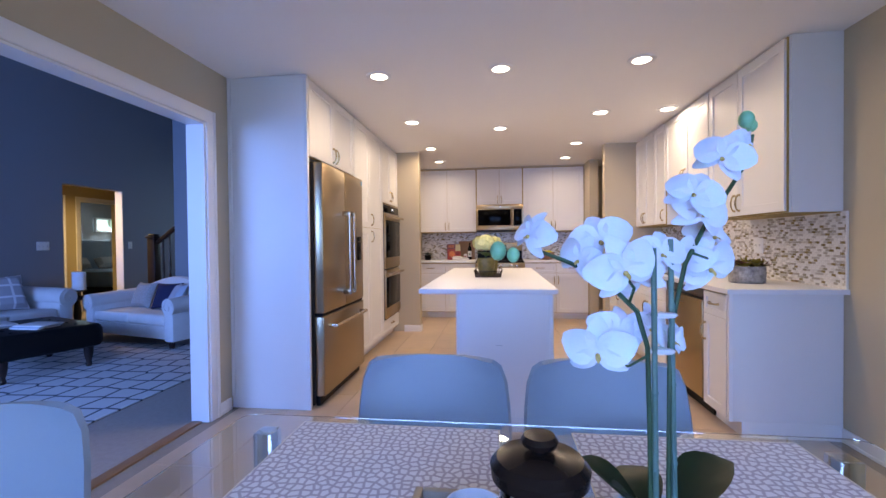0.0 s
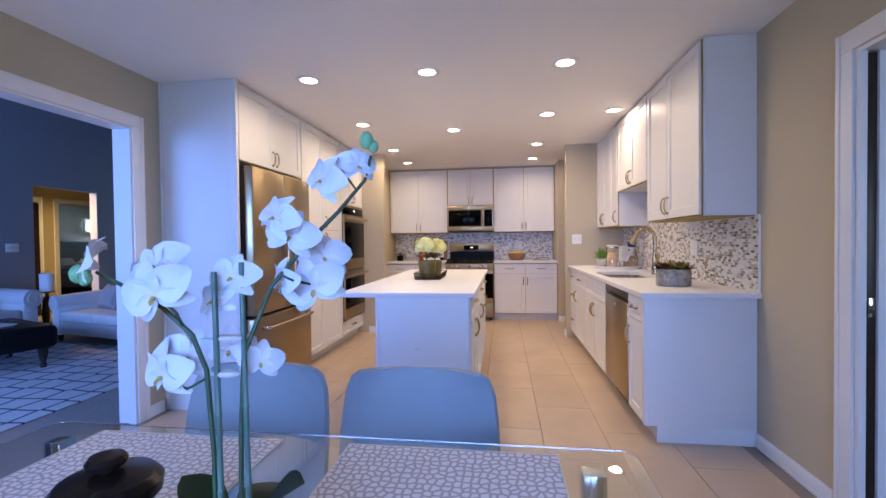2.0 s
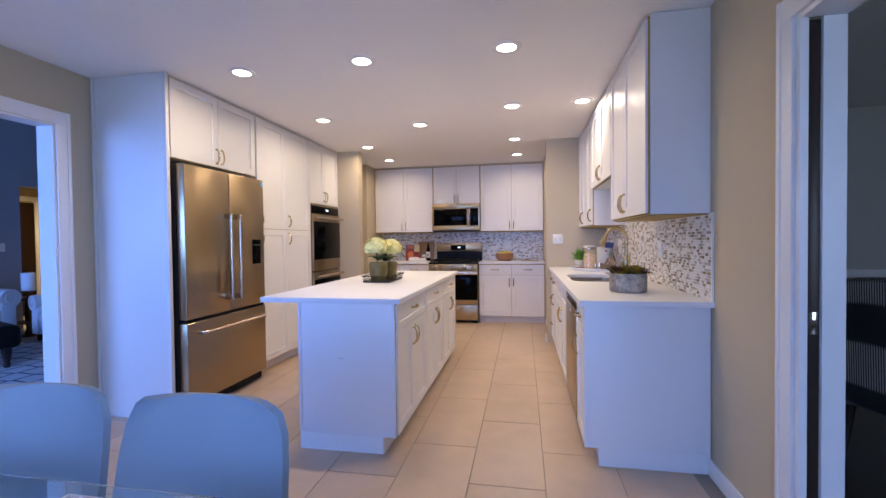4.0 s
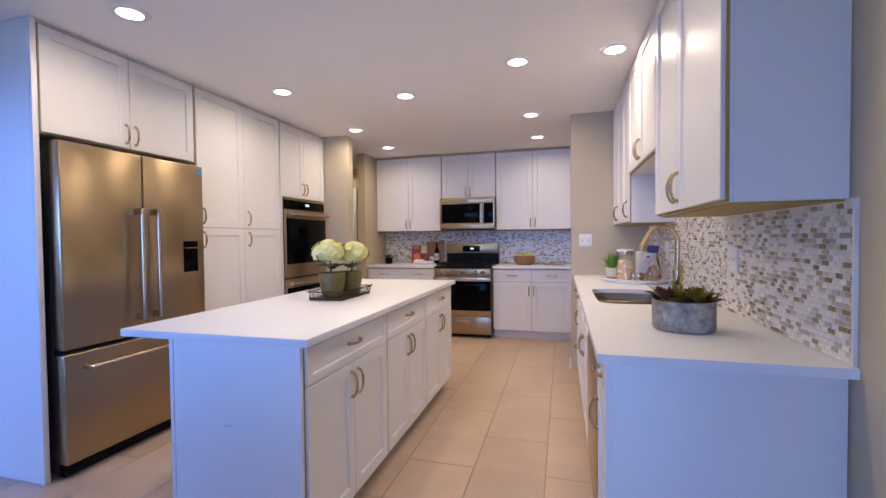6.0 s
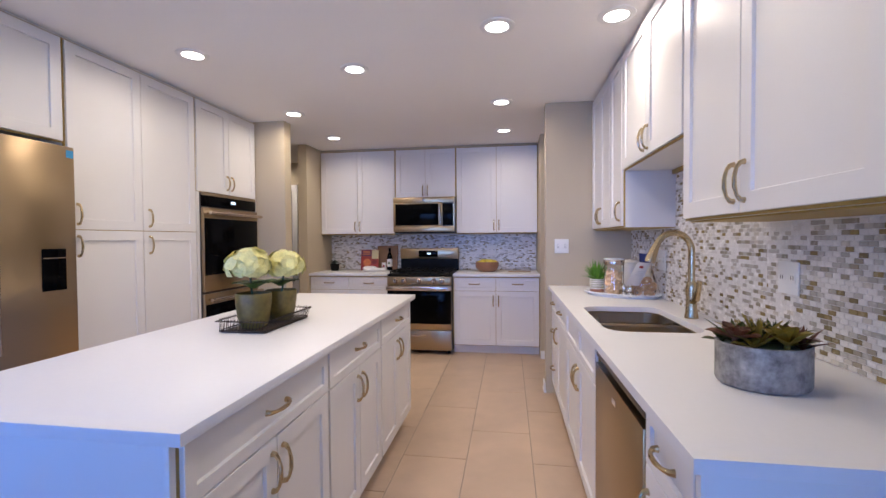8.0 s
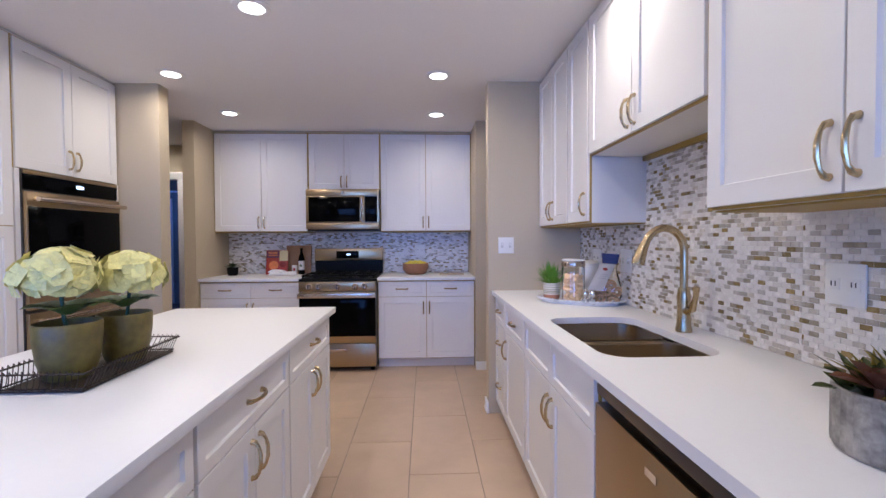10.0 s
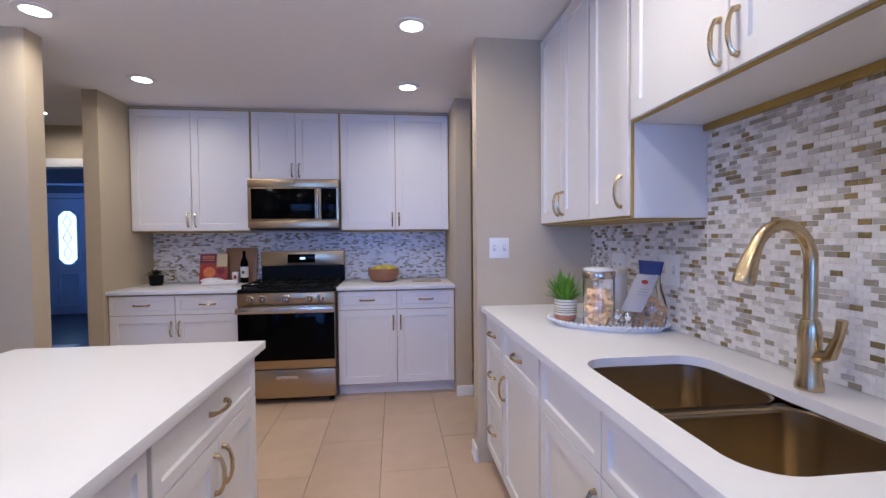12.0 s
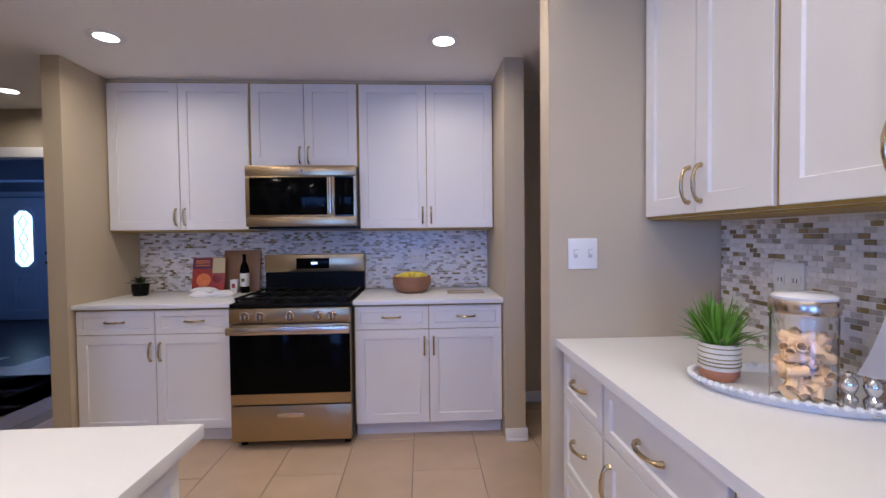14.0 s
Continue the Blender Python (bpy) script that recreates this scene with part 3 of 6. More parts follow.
part("stile", B(XB - 0.02, XB + 0.002, 2.9615, 2.9655, 0.101, 0.884), CAB, ep)
cabinet("sink_cabinet", right(4.904, XB), 0.944, DB, 0, 0.884, [("drawer", 0, 0.472, 0.692, 0.88, 0, 0, ""), ("drawer", 0.472, 0.944, 0.692, 0.88, 0, 0, "")] + pair(0.944, 0.105, 0.692, 0.58),
        "white shaker sink base cabinet with two doors", "cabinet", G1, toe=0.1, top=0.66)
cabinet("base_cabinet", right(5.452, XB), 0.546, DB, 0, 0.884, [("drawer", 0, 0.546, 0.70, 0.88, 0.273, 0.79, "h"), ("door", 0, 0.546, 0.105, 0.70, 0.05, 0.58, "v")],
        "white shaker base cabinet with drawer and door", "cabinet", G1, toe=0.1)
cabinet("drawer_cabinet", right(5.826, XB), 0.372, DB, 0, 0.884, [("drawer", 0, 0.372, 0.70, 0.88, 0.186, 0.79, "h"), ("drawer", 0, 0.372, 0.41, 0.70, 0.186, 0.57, "h"), ("drawer", 0, 0.372, 0.105, 0.41, 0.186, 0.27, "h")],
        "white three-drawer base cabinet beside the wall", "cabinet", G1, toe=0.1)

dw = thing("dishwasher", right(3.955, XB), "stainless steel built-in dishwasher with pocket handle", "dishwasher")
part("body", B(0.004, 0.646, 0.02, DB, 0.1, 0.88), DARKST, dw)
part("door", B(0.004, 0.646, -0.022, 0.018, 0.12, 0.80, bevel=0.003), STEEL, dw)
part("control_panel", B(0.004, 0.646, -0.018, 0.018, 0.826, 0.879, bevel=0.003), DARKST, dw, "dark control strip with the handle recess")
part("toe_kick", B(0.01, 0.64, 0.06, 0.1, 0.002, 0.1), BLACK, dw)
part("badge", B(0.30, 0.35, -0.0235, -0.0225, 0.74, 0.76), CHROME, dw)

XU = 1.94
DU = XR - XU - 0.003
G2 = "right-hand wall cabinets"
ua = cabinet("wall_cabinet", right(3.94, XU), 0.955, DU, UP0, UP1 + 0.01, [("door", 0, 0.43, UP0, UP1 + 0.01, 0.40, 1.475, "v"), ("door", 0.43, 0.955, UP0, UP1 + 0.01, 0.46, 1.475, "v")], "white two-door shaker wall cabinet over the counter", "cabinet", G2)
part("end_panel", B(0.955, 0.962, 0.012, DU, UP0 + 0.001, UP1 + 0.02), CAB, ua)
cabinet("wall_cabinet", right(4.875, XU), 0.934, DU, 1.715, UP1 + 0.01, pair(0.934, 1.715, UP1 + 0.01, 1.81), "short white two-door shaker wall cabinet above the sink", "cabinet", G2)
cabinet("wall_cabinet", right(5.20, XU), 0.324, DU, UP0, UP1 + 0.01, [("door", 0, 0.324, UP0, UP1 + 0.01, 0.275, 1.475, "v")], "narrow white single-door wall cabinet", "cabinet", G2)
cabinet("wall_cabinet", right(5.826, XU), 0.625, DU, UP0, UP1 + 0.01, pair(0.625, UP0, UP1 + 0.01, 1.475), "white two-door wall cabinet in the corner", "cabinet", G2)
structure("trim_underside", B(XU + 0.01, XR - 0.004, 2.99, 3.935, UP0 - 0.006, UP0 - 0.0005), CARC, "unpainted maple cabinet underside")
structure("trim_underside_1", B(XU + 0.01, XR - 0.004, 4.88, 5.82, UP0 - 0.006, UP0 - 0.0005), CARC, "unpainted maple cabinet underside")
structure("trim_top", B(XU + 0.005, XR - 0.004, 2.985, 5.826, UP1 + 0.011, CEIL - 0.001), CAB, "white filler strip under the ceiling")
structure("trim_sink_rail", B(XR - 0.030, XR - 0.011, 3.945, 4.87, 1.690, 1.714), CARC, "wood rail under the short cabinet")


# counter with an opening for the sink
def ringed(bm, x0, x1, y0, y1, cx, cy, hx, hy, r, zt, zb):
    def inner(a):
        c, s = math.cos(a), math.sin(a)
        lo, hi = 0.0, 2.0
        for _ in range(30):
            k = (lo + hi) / 2
            qx, qy = max(abs(c * k) - (hx - r), 0), max(abs(s * k) - (hy - r), 0)
            inside = abs(c * k) <= hx and abs(s * k) <= hy and (qx * qx + qy * qy) ** 0.5 <= r
            lo, hi = (k, hi) if inside else (lo, k)
        return cx + c * lo, cy + s * lo
    def outer(a):
        c, s = math.cos(a), math.sin(a)
        ks = [((x1 if c > 0 else x0) - cx) / c if abs(c) > 1e-9 else 99, ((y1 if s > 0 else y0) - cy) / s if abs(s) > 1e-9 else 99]
        return cx + c * min(ks), cy + s * min(ks)
    angs = sorted([2 * math.pi * k / 96 for k in range(96)] + [math.atan2(y - cy, x - cx) % (2 * math.pi) for x in (x0, x1) for y in (y0, y1)])
    loops = [[bm.verts.new((*f(a), z)) for a in angs] for f, z in ((outer, zb), (outer, zt), (inner, zt), (inner, zb))]
    n = len(angs)
    for u, v in zip(loops, loops[1:] + loops[:1]):
        for k in range(n):
            bm.faces.new((u[k], u[(k + 1) % n], v[(k + 1) % n], v[k]))
    return bm


CT = 0.914
SX, SY, SHX, SHY = 1.862, 4.365, 0.205, 0.35
bm = ringed(bmesh.new(), 1.568, XR - 0.002, 2.925, 5.827, SX, SY, SHX, SHY, 0.09, CT, CT - 0.029)
single("countertop", bm, QUARTZ, "white quartz countertop with undermount sink opening", "countertop")
sink = thing("kitchen_sink", at(SX, SY, CT - 0.031), "stainless steel undermount double-bowl sink", "sink")


def bowl(bm, x0, x1, y0, y1, depth, r=0.07):
    def loop(ins, z):
        pts = []
        rr = max(r - ins * 0.3, 0.02)
        for cxx, cyy, a0 in ((x1 - rr - ins, y1 - rr - ins, 0), (x0 + rr + ins, y1 - rr - ins, 90), (x0 + rr + ins, y0 + rr + ins, 180), (x1 - rr - ins, y0 + rr + ins, 270)):
            for k in range(7):
                a = radians(a0 + 15 * k)
                pts.append(bm.verts.new((cxx + rr * math.cos(a), cyy + rr * math.sin(a), z)))
        return pts
    ls = [loop(-0.006, 0), loop(0.0, -0.004), loop(0.008, -depth + 0.03), loop(0.03, -depth)]
    n = len(ls[0])
    for u, v in zip(ls, ls[1:]):
        for k in range(n):
            bm.faces.new((u[k], u[(k + 1) % n], v[(k + 1) % n], v[k]))
    bm.faces.new(ls[-1])
    return bm


SINKM = brushed("sink_steel", (0.43, 0.345, 0.225), 0.28, 0)
part("bowl", bowl(bmesh.new(), -0.205, 0.205, -0.35, -0.02, 0.20), SINKM, sink)
part("bowl", bowl(bmesh.new(), -0.205, 0.205, 0.02, 0.35, 0.20), SINKM, sink)
part("divider", B(-0.20, 0.20, -0.024, 0.024, -0.016, -0.006, bevel=0.004), SINKM, sink)
for s in (-0.185, 0.185):
    part("drain", lathe(bmesh.new(), [(0.045, -0.1985), (0.042, -0.196), (0.02, -0.1975), (0.001, -0.1976)], c=(0, s, 0)), DARKST, sink)
fa = thing("kitchen_faucet", at(2.125, 4.375, CT), "brushed nickel gooseneck pull-down kitchen faucet", "faucet")
part("base", lathe(bmesh.new(), [(0.031, 0.0005), (0.031, 0.012), (0.027, 0.03), (0.025, 0.09), (0.026, 0.14), (0.022, 0.17), (0.019, 0.18)]), NICKEL, fa)
pts = [(0, 0, 0.17), (0, 0, 0.31)] + [(-0.085 + 0.085 * math.cos(radians(a)), -0.01 * (a / 180), 0.325 + 0.095 * math.sin(radians(a))) for a in range(0, 160, 12)]
part("neck", tube(bmesh.new(), pts, 0.0155, 12), NICKEL, fa)
p = pts[-1]
part("spray_head", tube(bmesh.new(), [p, (p[0] - 0.012, p[1], p[2] - 0.025), (p[0] - 0.03, p[1] - 0.003, p[2] - 0.07), (p[0] - 0.036, p[1] - 0.004, p[2] - 0.088)], [0.016, 0.019, 0.025, 0.024], 14), NICKEL, fa)
part("lever", tube(bmesh.new(), [(0, -0.015, 0.085), (0.004, -0.05, 0.10), (0.006, -0.068, 0.15), (0.006, -0.075, 0.19)], [0.017, 0.015, 0.010, 0.012], 10), NICKEL, fa)

# ---- left run: doors' face at x = -1.155 ----
XF = -1.175


def left(y0, x, z=0.0):
    return pose(x, y0, z, 0, 0, 90)


DL = XF - XL - 0.004
G3 = "left-hand tall cabinets"
rs = thing("refrigerator_surround", at(0, 0), "tall white painted surround beside the refrigerator", "cabinet side")
part("side_panel", B(XL + 0.002, -1.180, 3.118, 3.142, 0.001, CEIL - 0.002, bevel=0.001), CAB, rs)
part("edge_stile", B(-1.1795, -1.155, 3.114, 3.142, 0.001, CEIL - 0.002, bevel=0.0015), CAB, rs)
part("scribe_strip", B(XL + 0.002, XL + 0.028, 3.108, 3.1175, 0.09, CEIL - 0.002, bevel=0.0015), CAB, rs)
cabinet("over_refrigerator_cabinet", left(3.144, XF), 0.99, DL, 1.85, 2.425, pair(0.99, 1.85, 2.425, 1.945), "white two-door cabinet above the refrigerator", "cabinet", G3)
pw = 0.995
cabinet("pantry_cabinet", left(4.137, XF), pw, DL, 0, 2.425,
        [("door", 0, pw / 2, 1.378, 2.425, pw / 2 - 0.44, 1.465, "v"), ("door", pw / 2, pw, 1.378, 2.425, pw / 2 + 0.05, 1.465, "v"),
         ("door", 0, pw / 2, 0.105, 1.378, pw / 2 - 0.44, 1.285, "v"), ("door", pw / 2, pw, 0.105, 1.378, pw / 2 + 0.05, 1.285, "v")],
        "tall white four-door shaker pantry cabinet", "cabinet", G3, toe=0.1)
ow = 0.80
oc = cabinet("oven_cabinet", left(5.134, XF), ow, DL, 0, 2.425, pair(ow, 1.70, 2.425, 1.80) + [("drawer", 0, ow, 0.105, 0.28, ow / 2, 0.2, "h")],
             "tall white cabinet housing the double oven", "cabinet", G3, toe=0.1)
part("stile", B(0.0, 0.028, -0.02, -0.0005, 0.282, 1.698), CAB, oc)
part("stile", B(ow - 0.028, ow, -0.02, -0.0005, 0.282, 1.698), CAB, oc)
structure("trim_top_1", B(XL + 0.002, XF - 0.002, 3.144, 5.935, 2.4255, CEIL - 0.001), CAB, "white filler strip under the ceiling")
ov = thing("double_wall_oven", left(5.134, XF), "stainless steel double wall oven with black glass doors", "oven")
part("trim_frame", B(0.03, ow - 0.03, -0.026, -0.002, 0.285, 1.695, bevel=0.002), DARKST, ov)
part("control_panel", B(0.035, ow - 0.035, -0.034, -0.026, 1.585, 1.690, bevel=0.002), BLACKG, ov, "black glass control panel")
part("panel_edge", B(0.035, ow - 0.035, -0.036, -0.026, 1.672, 1.692, bevel=0.002), STEEL, ov)
part("display", B(0.40, 0.46, -0.0352, -0.0342, 1.625, 1.645), SCREEN, ov, "lit clock display")
for za, zb in ((0.905, 1.575), (0.30, 0.885)):
    d = part("oven_door", B(0.035, ow - 0.035, -0.05, -0.027, za, zb, bevel=0.003), STEEL, ov)
    part("window", B(0.042, ow - 0.042, -0.0525, -0.0495, za + 0.13, zb - 0.085, bevel=0.001), BLACKG, d, "black glass window")
    bm = tube(bmesh.new(), [(0.05, -0.10, zb - 0.045), (ow - 0.05, -0.10, zb - 0.045)], 0.014, 12)
    for xx in (0.08, ow - 0.08):
        tube(bm, [(xx, -0.05, zb - 0.045), (xx, -0.10, zb - 0.045)], 0.010, 8)
    part("handle", bm, STEELH, d, "steel bar handle")
part("vent_grille", B(0.035, ow - 0.035, -0.035, -0.027, 0.286, 0.298), BLACK, ov)

fr = thing("refrigerator", left(3.165, -1.145), "stainless steel french-door refrigerator with bottom freezer and dispenser", "refrigerator")
FW = 0.95
part("cabinet_body", B(0.008, FW - 0.008, 0.0, 0.60, 0.03, 1.80), DARKST, fr)
part("hinge_cover", B(0.02, FW - 0.02, -0.04, 0.10, 1.801, 1.822, bevel=0.004), DARKST, fr)
fh = FW / 2
for x0, x1 in ((0.004, fh - 0.003), (fh + 0.003, FW - 0.004)):
    d = part("door", B(x0, x1, -0.075, -0.004, 0.70, 1.815, bevel=0.008, seg=3), STEEL, fr)
    hx = x1 - 0.052 if x0 < 0.1 else x0 + 0.052
    bm = tube(bmesh.new(), [(hx, -0.132, 0.80), (hx, -0.132, 1.475)], 0.0125, 12)
    for zz in (0.815, 1.46):
        box(bm, hx - 0.013, hx + 0.013, -0.14, -0.0755, zz - 0.02, zz + 0.02, bevel=0.003)
    part("handle", bm, STEELH, d, "steel bar handle")
part("gasket", B(0.01, FW - 0.01, -0.06, -0.003, 0.676, 0.699), BLACK, fr)
d = part("freezer_drawer", B(0.004, FW - 0.004, -0.075, -0.004, 0.085, 0.675, bevel=0.008, seg=3), STEEL, fr)
bm = tube(bmesh.new(), [(0.10, -0.132, 0.595), (FW - 0.10, -0.132, 0.595)], 0.0125, 12)
for xx in (0.115, FW - 0.115):
    box(bm, xx - 0.02, xx + 0.02, -0.14, -0.0755, 0.583, 0.607, bevel=0.003)
part("handle", bm, STEELH, d, "steel bar handle")
dp = part("water_dispenser", B(0.765, 0.885, -0.079, -0.0745, 1.06, 1.275, bevel=0.002), BLACKG, fr, "black glass water dispenser")
part("dispenser_lip", B(0.768, 0.882, -0.083, -0.0795, 1.225, 1.23), STEELH, dp)
part("sticker", B(FW - 0.05, FW - 0.012, -0.0762, -0.0754, 1.755, 1.795), mat("blue_sticker", (0.05, 0.30, 0.55), 0.4), fr, "blue energy sticker")
part("toe_grille", B(0.02, FW - 0.02, -0.03, 0.0, 0.012, 0.08), BLACK, fr)
for xx in (0.06, FW - 0.06):
    part("foot", lathe(bmesh.new(), [(0.02, 0.0), (0.02, 0.03)], c=(xx, 0.05, 0)), BLACK, fr)

# ---- back run ----
YF, YFU = 6.995, 7.32
DBK, DUK = YB - YF - 0.012, YB - YFU - 0.003
G4, G5 = "base cabinets beside the range", "wall cabinets over the range"
RX0, RX1 = -0.148, 0.606
wl, wr = RX0 + 1.123, 1.576 - RX1
for x0, w in ((-1.123, wl), (RX1, wr)):
    cabinet("base_cabinet", at(x0, YF), w, DBK, 0, 0.884, [("drawer", 0, w / 2, 0.72, 0.88, w / 4, 0.80, "h"), ("drawer", w / 2, w, 0.72, 0.88, w * 0.75, 0.80, "h")] + pair(w, 0.105, 0.72, 0.61),
            "white shaker base cabinet with two drawers and two doors", "cabinet", G4, toe=0.1)
    single("countertop", B(x0, x0 + w + (0.0 if x0 > 0 else -0.002), YF - 0.045, YB - 0.002, CT - 0.029, CT, bevel=0.002), QUARTZ, "short white quartz countertop beside the range", "countertop")
    cabinet("wall_cabinet", at(x0, YFU), w, DUK, UP0, UP1, pair(w, UP0, UP1, 1.475),
            "white two-door wall cabinet beside the microwave", "cabinet", G5)
    structure("trim_underside_2" if x0 > 0 else "trim_underside_3", B(x0 + 0.004, x0 + w - 0.004, YFU + 0.004, YB - 0.004, UP0 - 0.006, UP0 - 0.0005), CARC, "unpainted maple cabinet underside")
rw = RX1 - RX0
cabinet("wall_cabinet", at(RX0, YFU), rw, DUK, 1.817, UP1, pair(rw, 1.817, UP1, 1.905), "short white two-door cabinet above the microwave", "cabinet", G5)
structure("trim_top_2", B(-1.12, 1.574, YFU + 0.004, YB - 0.004, UP1 + 0.001, CEIL - 0.001), WALL, "painted filler strip under the ceiling")

mw = thing("microwave", at(RX0, YFU - 0.10), "stainless steel over-range microwave with black glass door", "microwave")
part("body", B(0.003, rw - 0.003, 0.0, 0.40, 1.40, 1.815), DARKST, mw)
part("top_band", B(0.003, rw - 0.003, -0.03, -0.001, 1.745, 1.815, bevel=0.003), STEEL, mw)
part("bottom_band", B(0.003, rw - 0.003, -0.03, -0.001, 1.40, 1.465, bevel=0.003), STEEL, mw)
part("door", B(0.003, rw * 0.80, -0.028, -0.001, 1.467, 1.743, bevel=0.002), STEEL, mw)
part("window", B(0.03, rw * 0.735, -0.030, -0.0275, 1.478, 1.735, bevel=0.001), BLACKG, mw, "black glass window")
part("control_panel", B(rw * 0.805, rw - 0.02, -0.029, -0.001, 1.478, 1.735, bevel=0.002), BLACKG, mw, "black control panel")
part("side_band", B(rw - 0.019, rw - 0.003, -0.03, -0.001, 1.467, 1.743), STEEL, mw)
bm = tube(bmesh.new(), [(rw * 0.77, -0.062, 1.485), (rw * 0.77, -0.062, 1.73)], 0.010, 10)
for zz in (1.50, 1.715):
    tube(bm, [(rw * 0.77, -0.028, zz), (rw * 0.77, -0.062, zz)], 0.008, 8)
part("handle", bm, STEELH, mw, "steel bar handle")
part("badge", lathe(bmesh.new(), [(0.01, 0), (0.01, 0.002)], c=(0, 0, 0)), CHROME, mw).matrix_basis = pose(rw / 2, -0.03, 1.78, 90)
part("vent", B(0.01, rw - 0.01, 0.0, 0.38, 1.385, 1.3995), BLACK, mw)

ra = thing("gas_range", at(RX0, 6.93), "stainless steel gas range with black oven door", "stove")
part("body", B(0.006, rw - 0.006, 0.0, 0.69, 0.04, 0.885), DARKST, ra)
d = part("oven_door", B(0.008, rw - 0.008, -0.045, -0.002, 0.285, 0.785, bevel=0.004), STEEL, ra)
part("window", B(0.009, rw - 0.009, -0.0475, -0.0445, 0.352, 0.735, bevel=0.001), BLACKG, d, "black oven glass")
bm = B(0.006, rw - 0.006, -0.098, -0.086, 0.732, 0.778, bevel=0.004)
for xx in (0.03, rw - 0.03):
    box(bm, xx - 0.016, xx + 0.016, -0.0855, -0.0455, 0.742, 0.768, bevel=0.003)
part("handle", bm, STEELH, d, "steel bar handle")
d = part("storage_drawer", B(0.008, rw - 0.008, -0.045, -0.002, 0.055, 0.278, bevel=0.004), STEEL, ra)
part("drawer_pull", B(rw / 2 - 0.085, rw / 2 + 0.085, -0.054, -0.0455, 0.205, 0.232, bevel=0.004), STEELH, d)
part("control_panel", B(0.006, rw - 0.006, -0.045, 0.03, 0.79, 0.885, bevel=0.006), STEEL, ra, "steel knob panel")
for k in (0.14, 0.26, 0.50, 0.73, 0.845):
    kb = part("knob", lathe(bmesh.new(), [(0.031, 0), (0.030, 0.005), (0.024, 0.008), (0.021, 0.03), (0.019, 0.034), (0.001, 0.0345)], n=24), STEELH, ra, "steel knob")
    kb.matrix_basis = pose(rw * k, -0.0455, 0.838, 90)
    part("grip", B(-0.004, 0.004, -0.022, 0.022, 0.0347, 0.041, bevel=0.001), DARKST, kb)
part("cooktop", B(0.003, rw - 0.003, -0.03, 0.62, 0.886, 0.912, bevel=0.006), BLACK, ra, "black enamel cooktop")
for gx in (0.02, rw / 3 + 0.005, rw * 2 / 3 - 0.01):
    bm = bmesh.new()
    w3 = rw / 3 - 0.015
    for yy in (0.02, 0.28, 0.55):
        box(bm, gx, gx + w3, yy - 0.007, yy + 0.007, 0.930, 0.948, bevel=0.002)
    for xx in (gx + 0.007, gx + w3 / 2, gx + w3 - 0.007):
        box(bm, xx - 0.006, xx + 0.006, 0.027, 0.543, 0.9315, 0.9465, bevel=0.002)
    for xx in (gx + 0.01, gx + w3 - 0.01):
        for yy in (0.02, 0.55):
            box(bm, xx - 0.006, xx + 0.006, yy - 0.006, yy + 0.006, 0.9125, 0.930)
    part("grate", bm, IRON, ra, "cast-iron grate")
for xx, yy in ((0.15, 0.14), (0.15, 0.43), (rw / 2, 0.28), (rw - 0.15, 0.14), (rw - 0.15, 0.43)):
    part("burner", lathe(bmesh.new(), [(0.05, 0.9125), (0.048, 0.92), (0.035, 0.921), (0.034, 0.928), (0.001, 0.929)], c=(xx, yy, 0), n=20), IRON, ra)
part("backguard", B(0.003, rw - 0.003, 0.615, 0.688, 0.913, 1.06), BLACK, ra, "black lower backguard")
bg = part("backguard_panel", B(0.0, rw, 0.595, 0.688, 1.06, 1.195, bevel=0.008), STEEL, ra, "steel backguard")
part("display_glass", B(rw * 0.32, rw * 0.65, 0.592, 0.5955, 1.085, 1.165, bevel=0.001), BLACKG, bg, "black display")
part("digits", B(rw * 0.47, rw * 0.53, 0.5908, 0.5918, 1.118, 1.135), SCREEN, bg, "lit clock digits")
for xx in (0.05, rw - 0.05):
    part("foot", lathe(bmesh.new(), [(0.02, 0), (0.02, 0.04)], c=(xx, 0.05, 0)), BLACK, ra)

# ---- island ----
mat_scuff = mat("grey_scuff", (0.50, 0.49, 0.49), 0.6)
IX0, IX1, IY0, IY1 = -0.31, 0.572, 2.886, 5.135
single("island_countertop", B(IX0, IX1, IY0, IY1, CT - 0.03, CT, bevel=0.002), QUARTZ, "long white quartz island countertop", "countertop")
yy = IY0 + 0.030
for w in (0.765, 0.690, 0.715):
    cabinet("island_cabinet", pose(0.528, yy, 0, 0, 0, 90), w, 0.572, 0, 0.884, [("drawer", 0, w, 0.724, 0.88, w / 2, 0.812, "h")] + pair(w, 0.105, 0.724, 0.625),
            "white shaker island cabinet with drawer and two doors", "cabinet", "island cabinets", toe=0.1)
    yy += w
ip = thing("island_end", at(0, 0), "flat white painted end of the island", "cabinet side")
part("panel", B(-0.05, 0.520, IY0 + 0.014, IY0 + 0.029, 0.1, 0.884, bevel=0.001), CAB, ip)
part("toe_board", B(-0.066, 0.46, IY0 + 0.014, IY0 + 0.029, 0.0005, 0.0995), CAB, ip)
for x0, x1 in ((-0.068, -0.0505), (0.5205, 0.536)):
    part("stile", B(x0, x1, IY0 + 0.010, IY0 + 0.029, 0.1005, 0.884, bevel=0.0015), CAB, ip, "narrow corner stile")
part("scuff", B(0.185, 0.225, IY0 + 0.0132, IY0 + 0.0138, 0.553, 0.557), mat_scuff, ip, "small grey scuff mark")
single("island_back_panel", B(-0.066, -0.0465, IY0 + 0.030, IY1 - 0.05, 0.0, 0.884), CAB, "flat white island back panel", "cabinet panel")


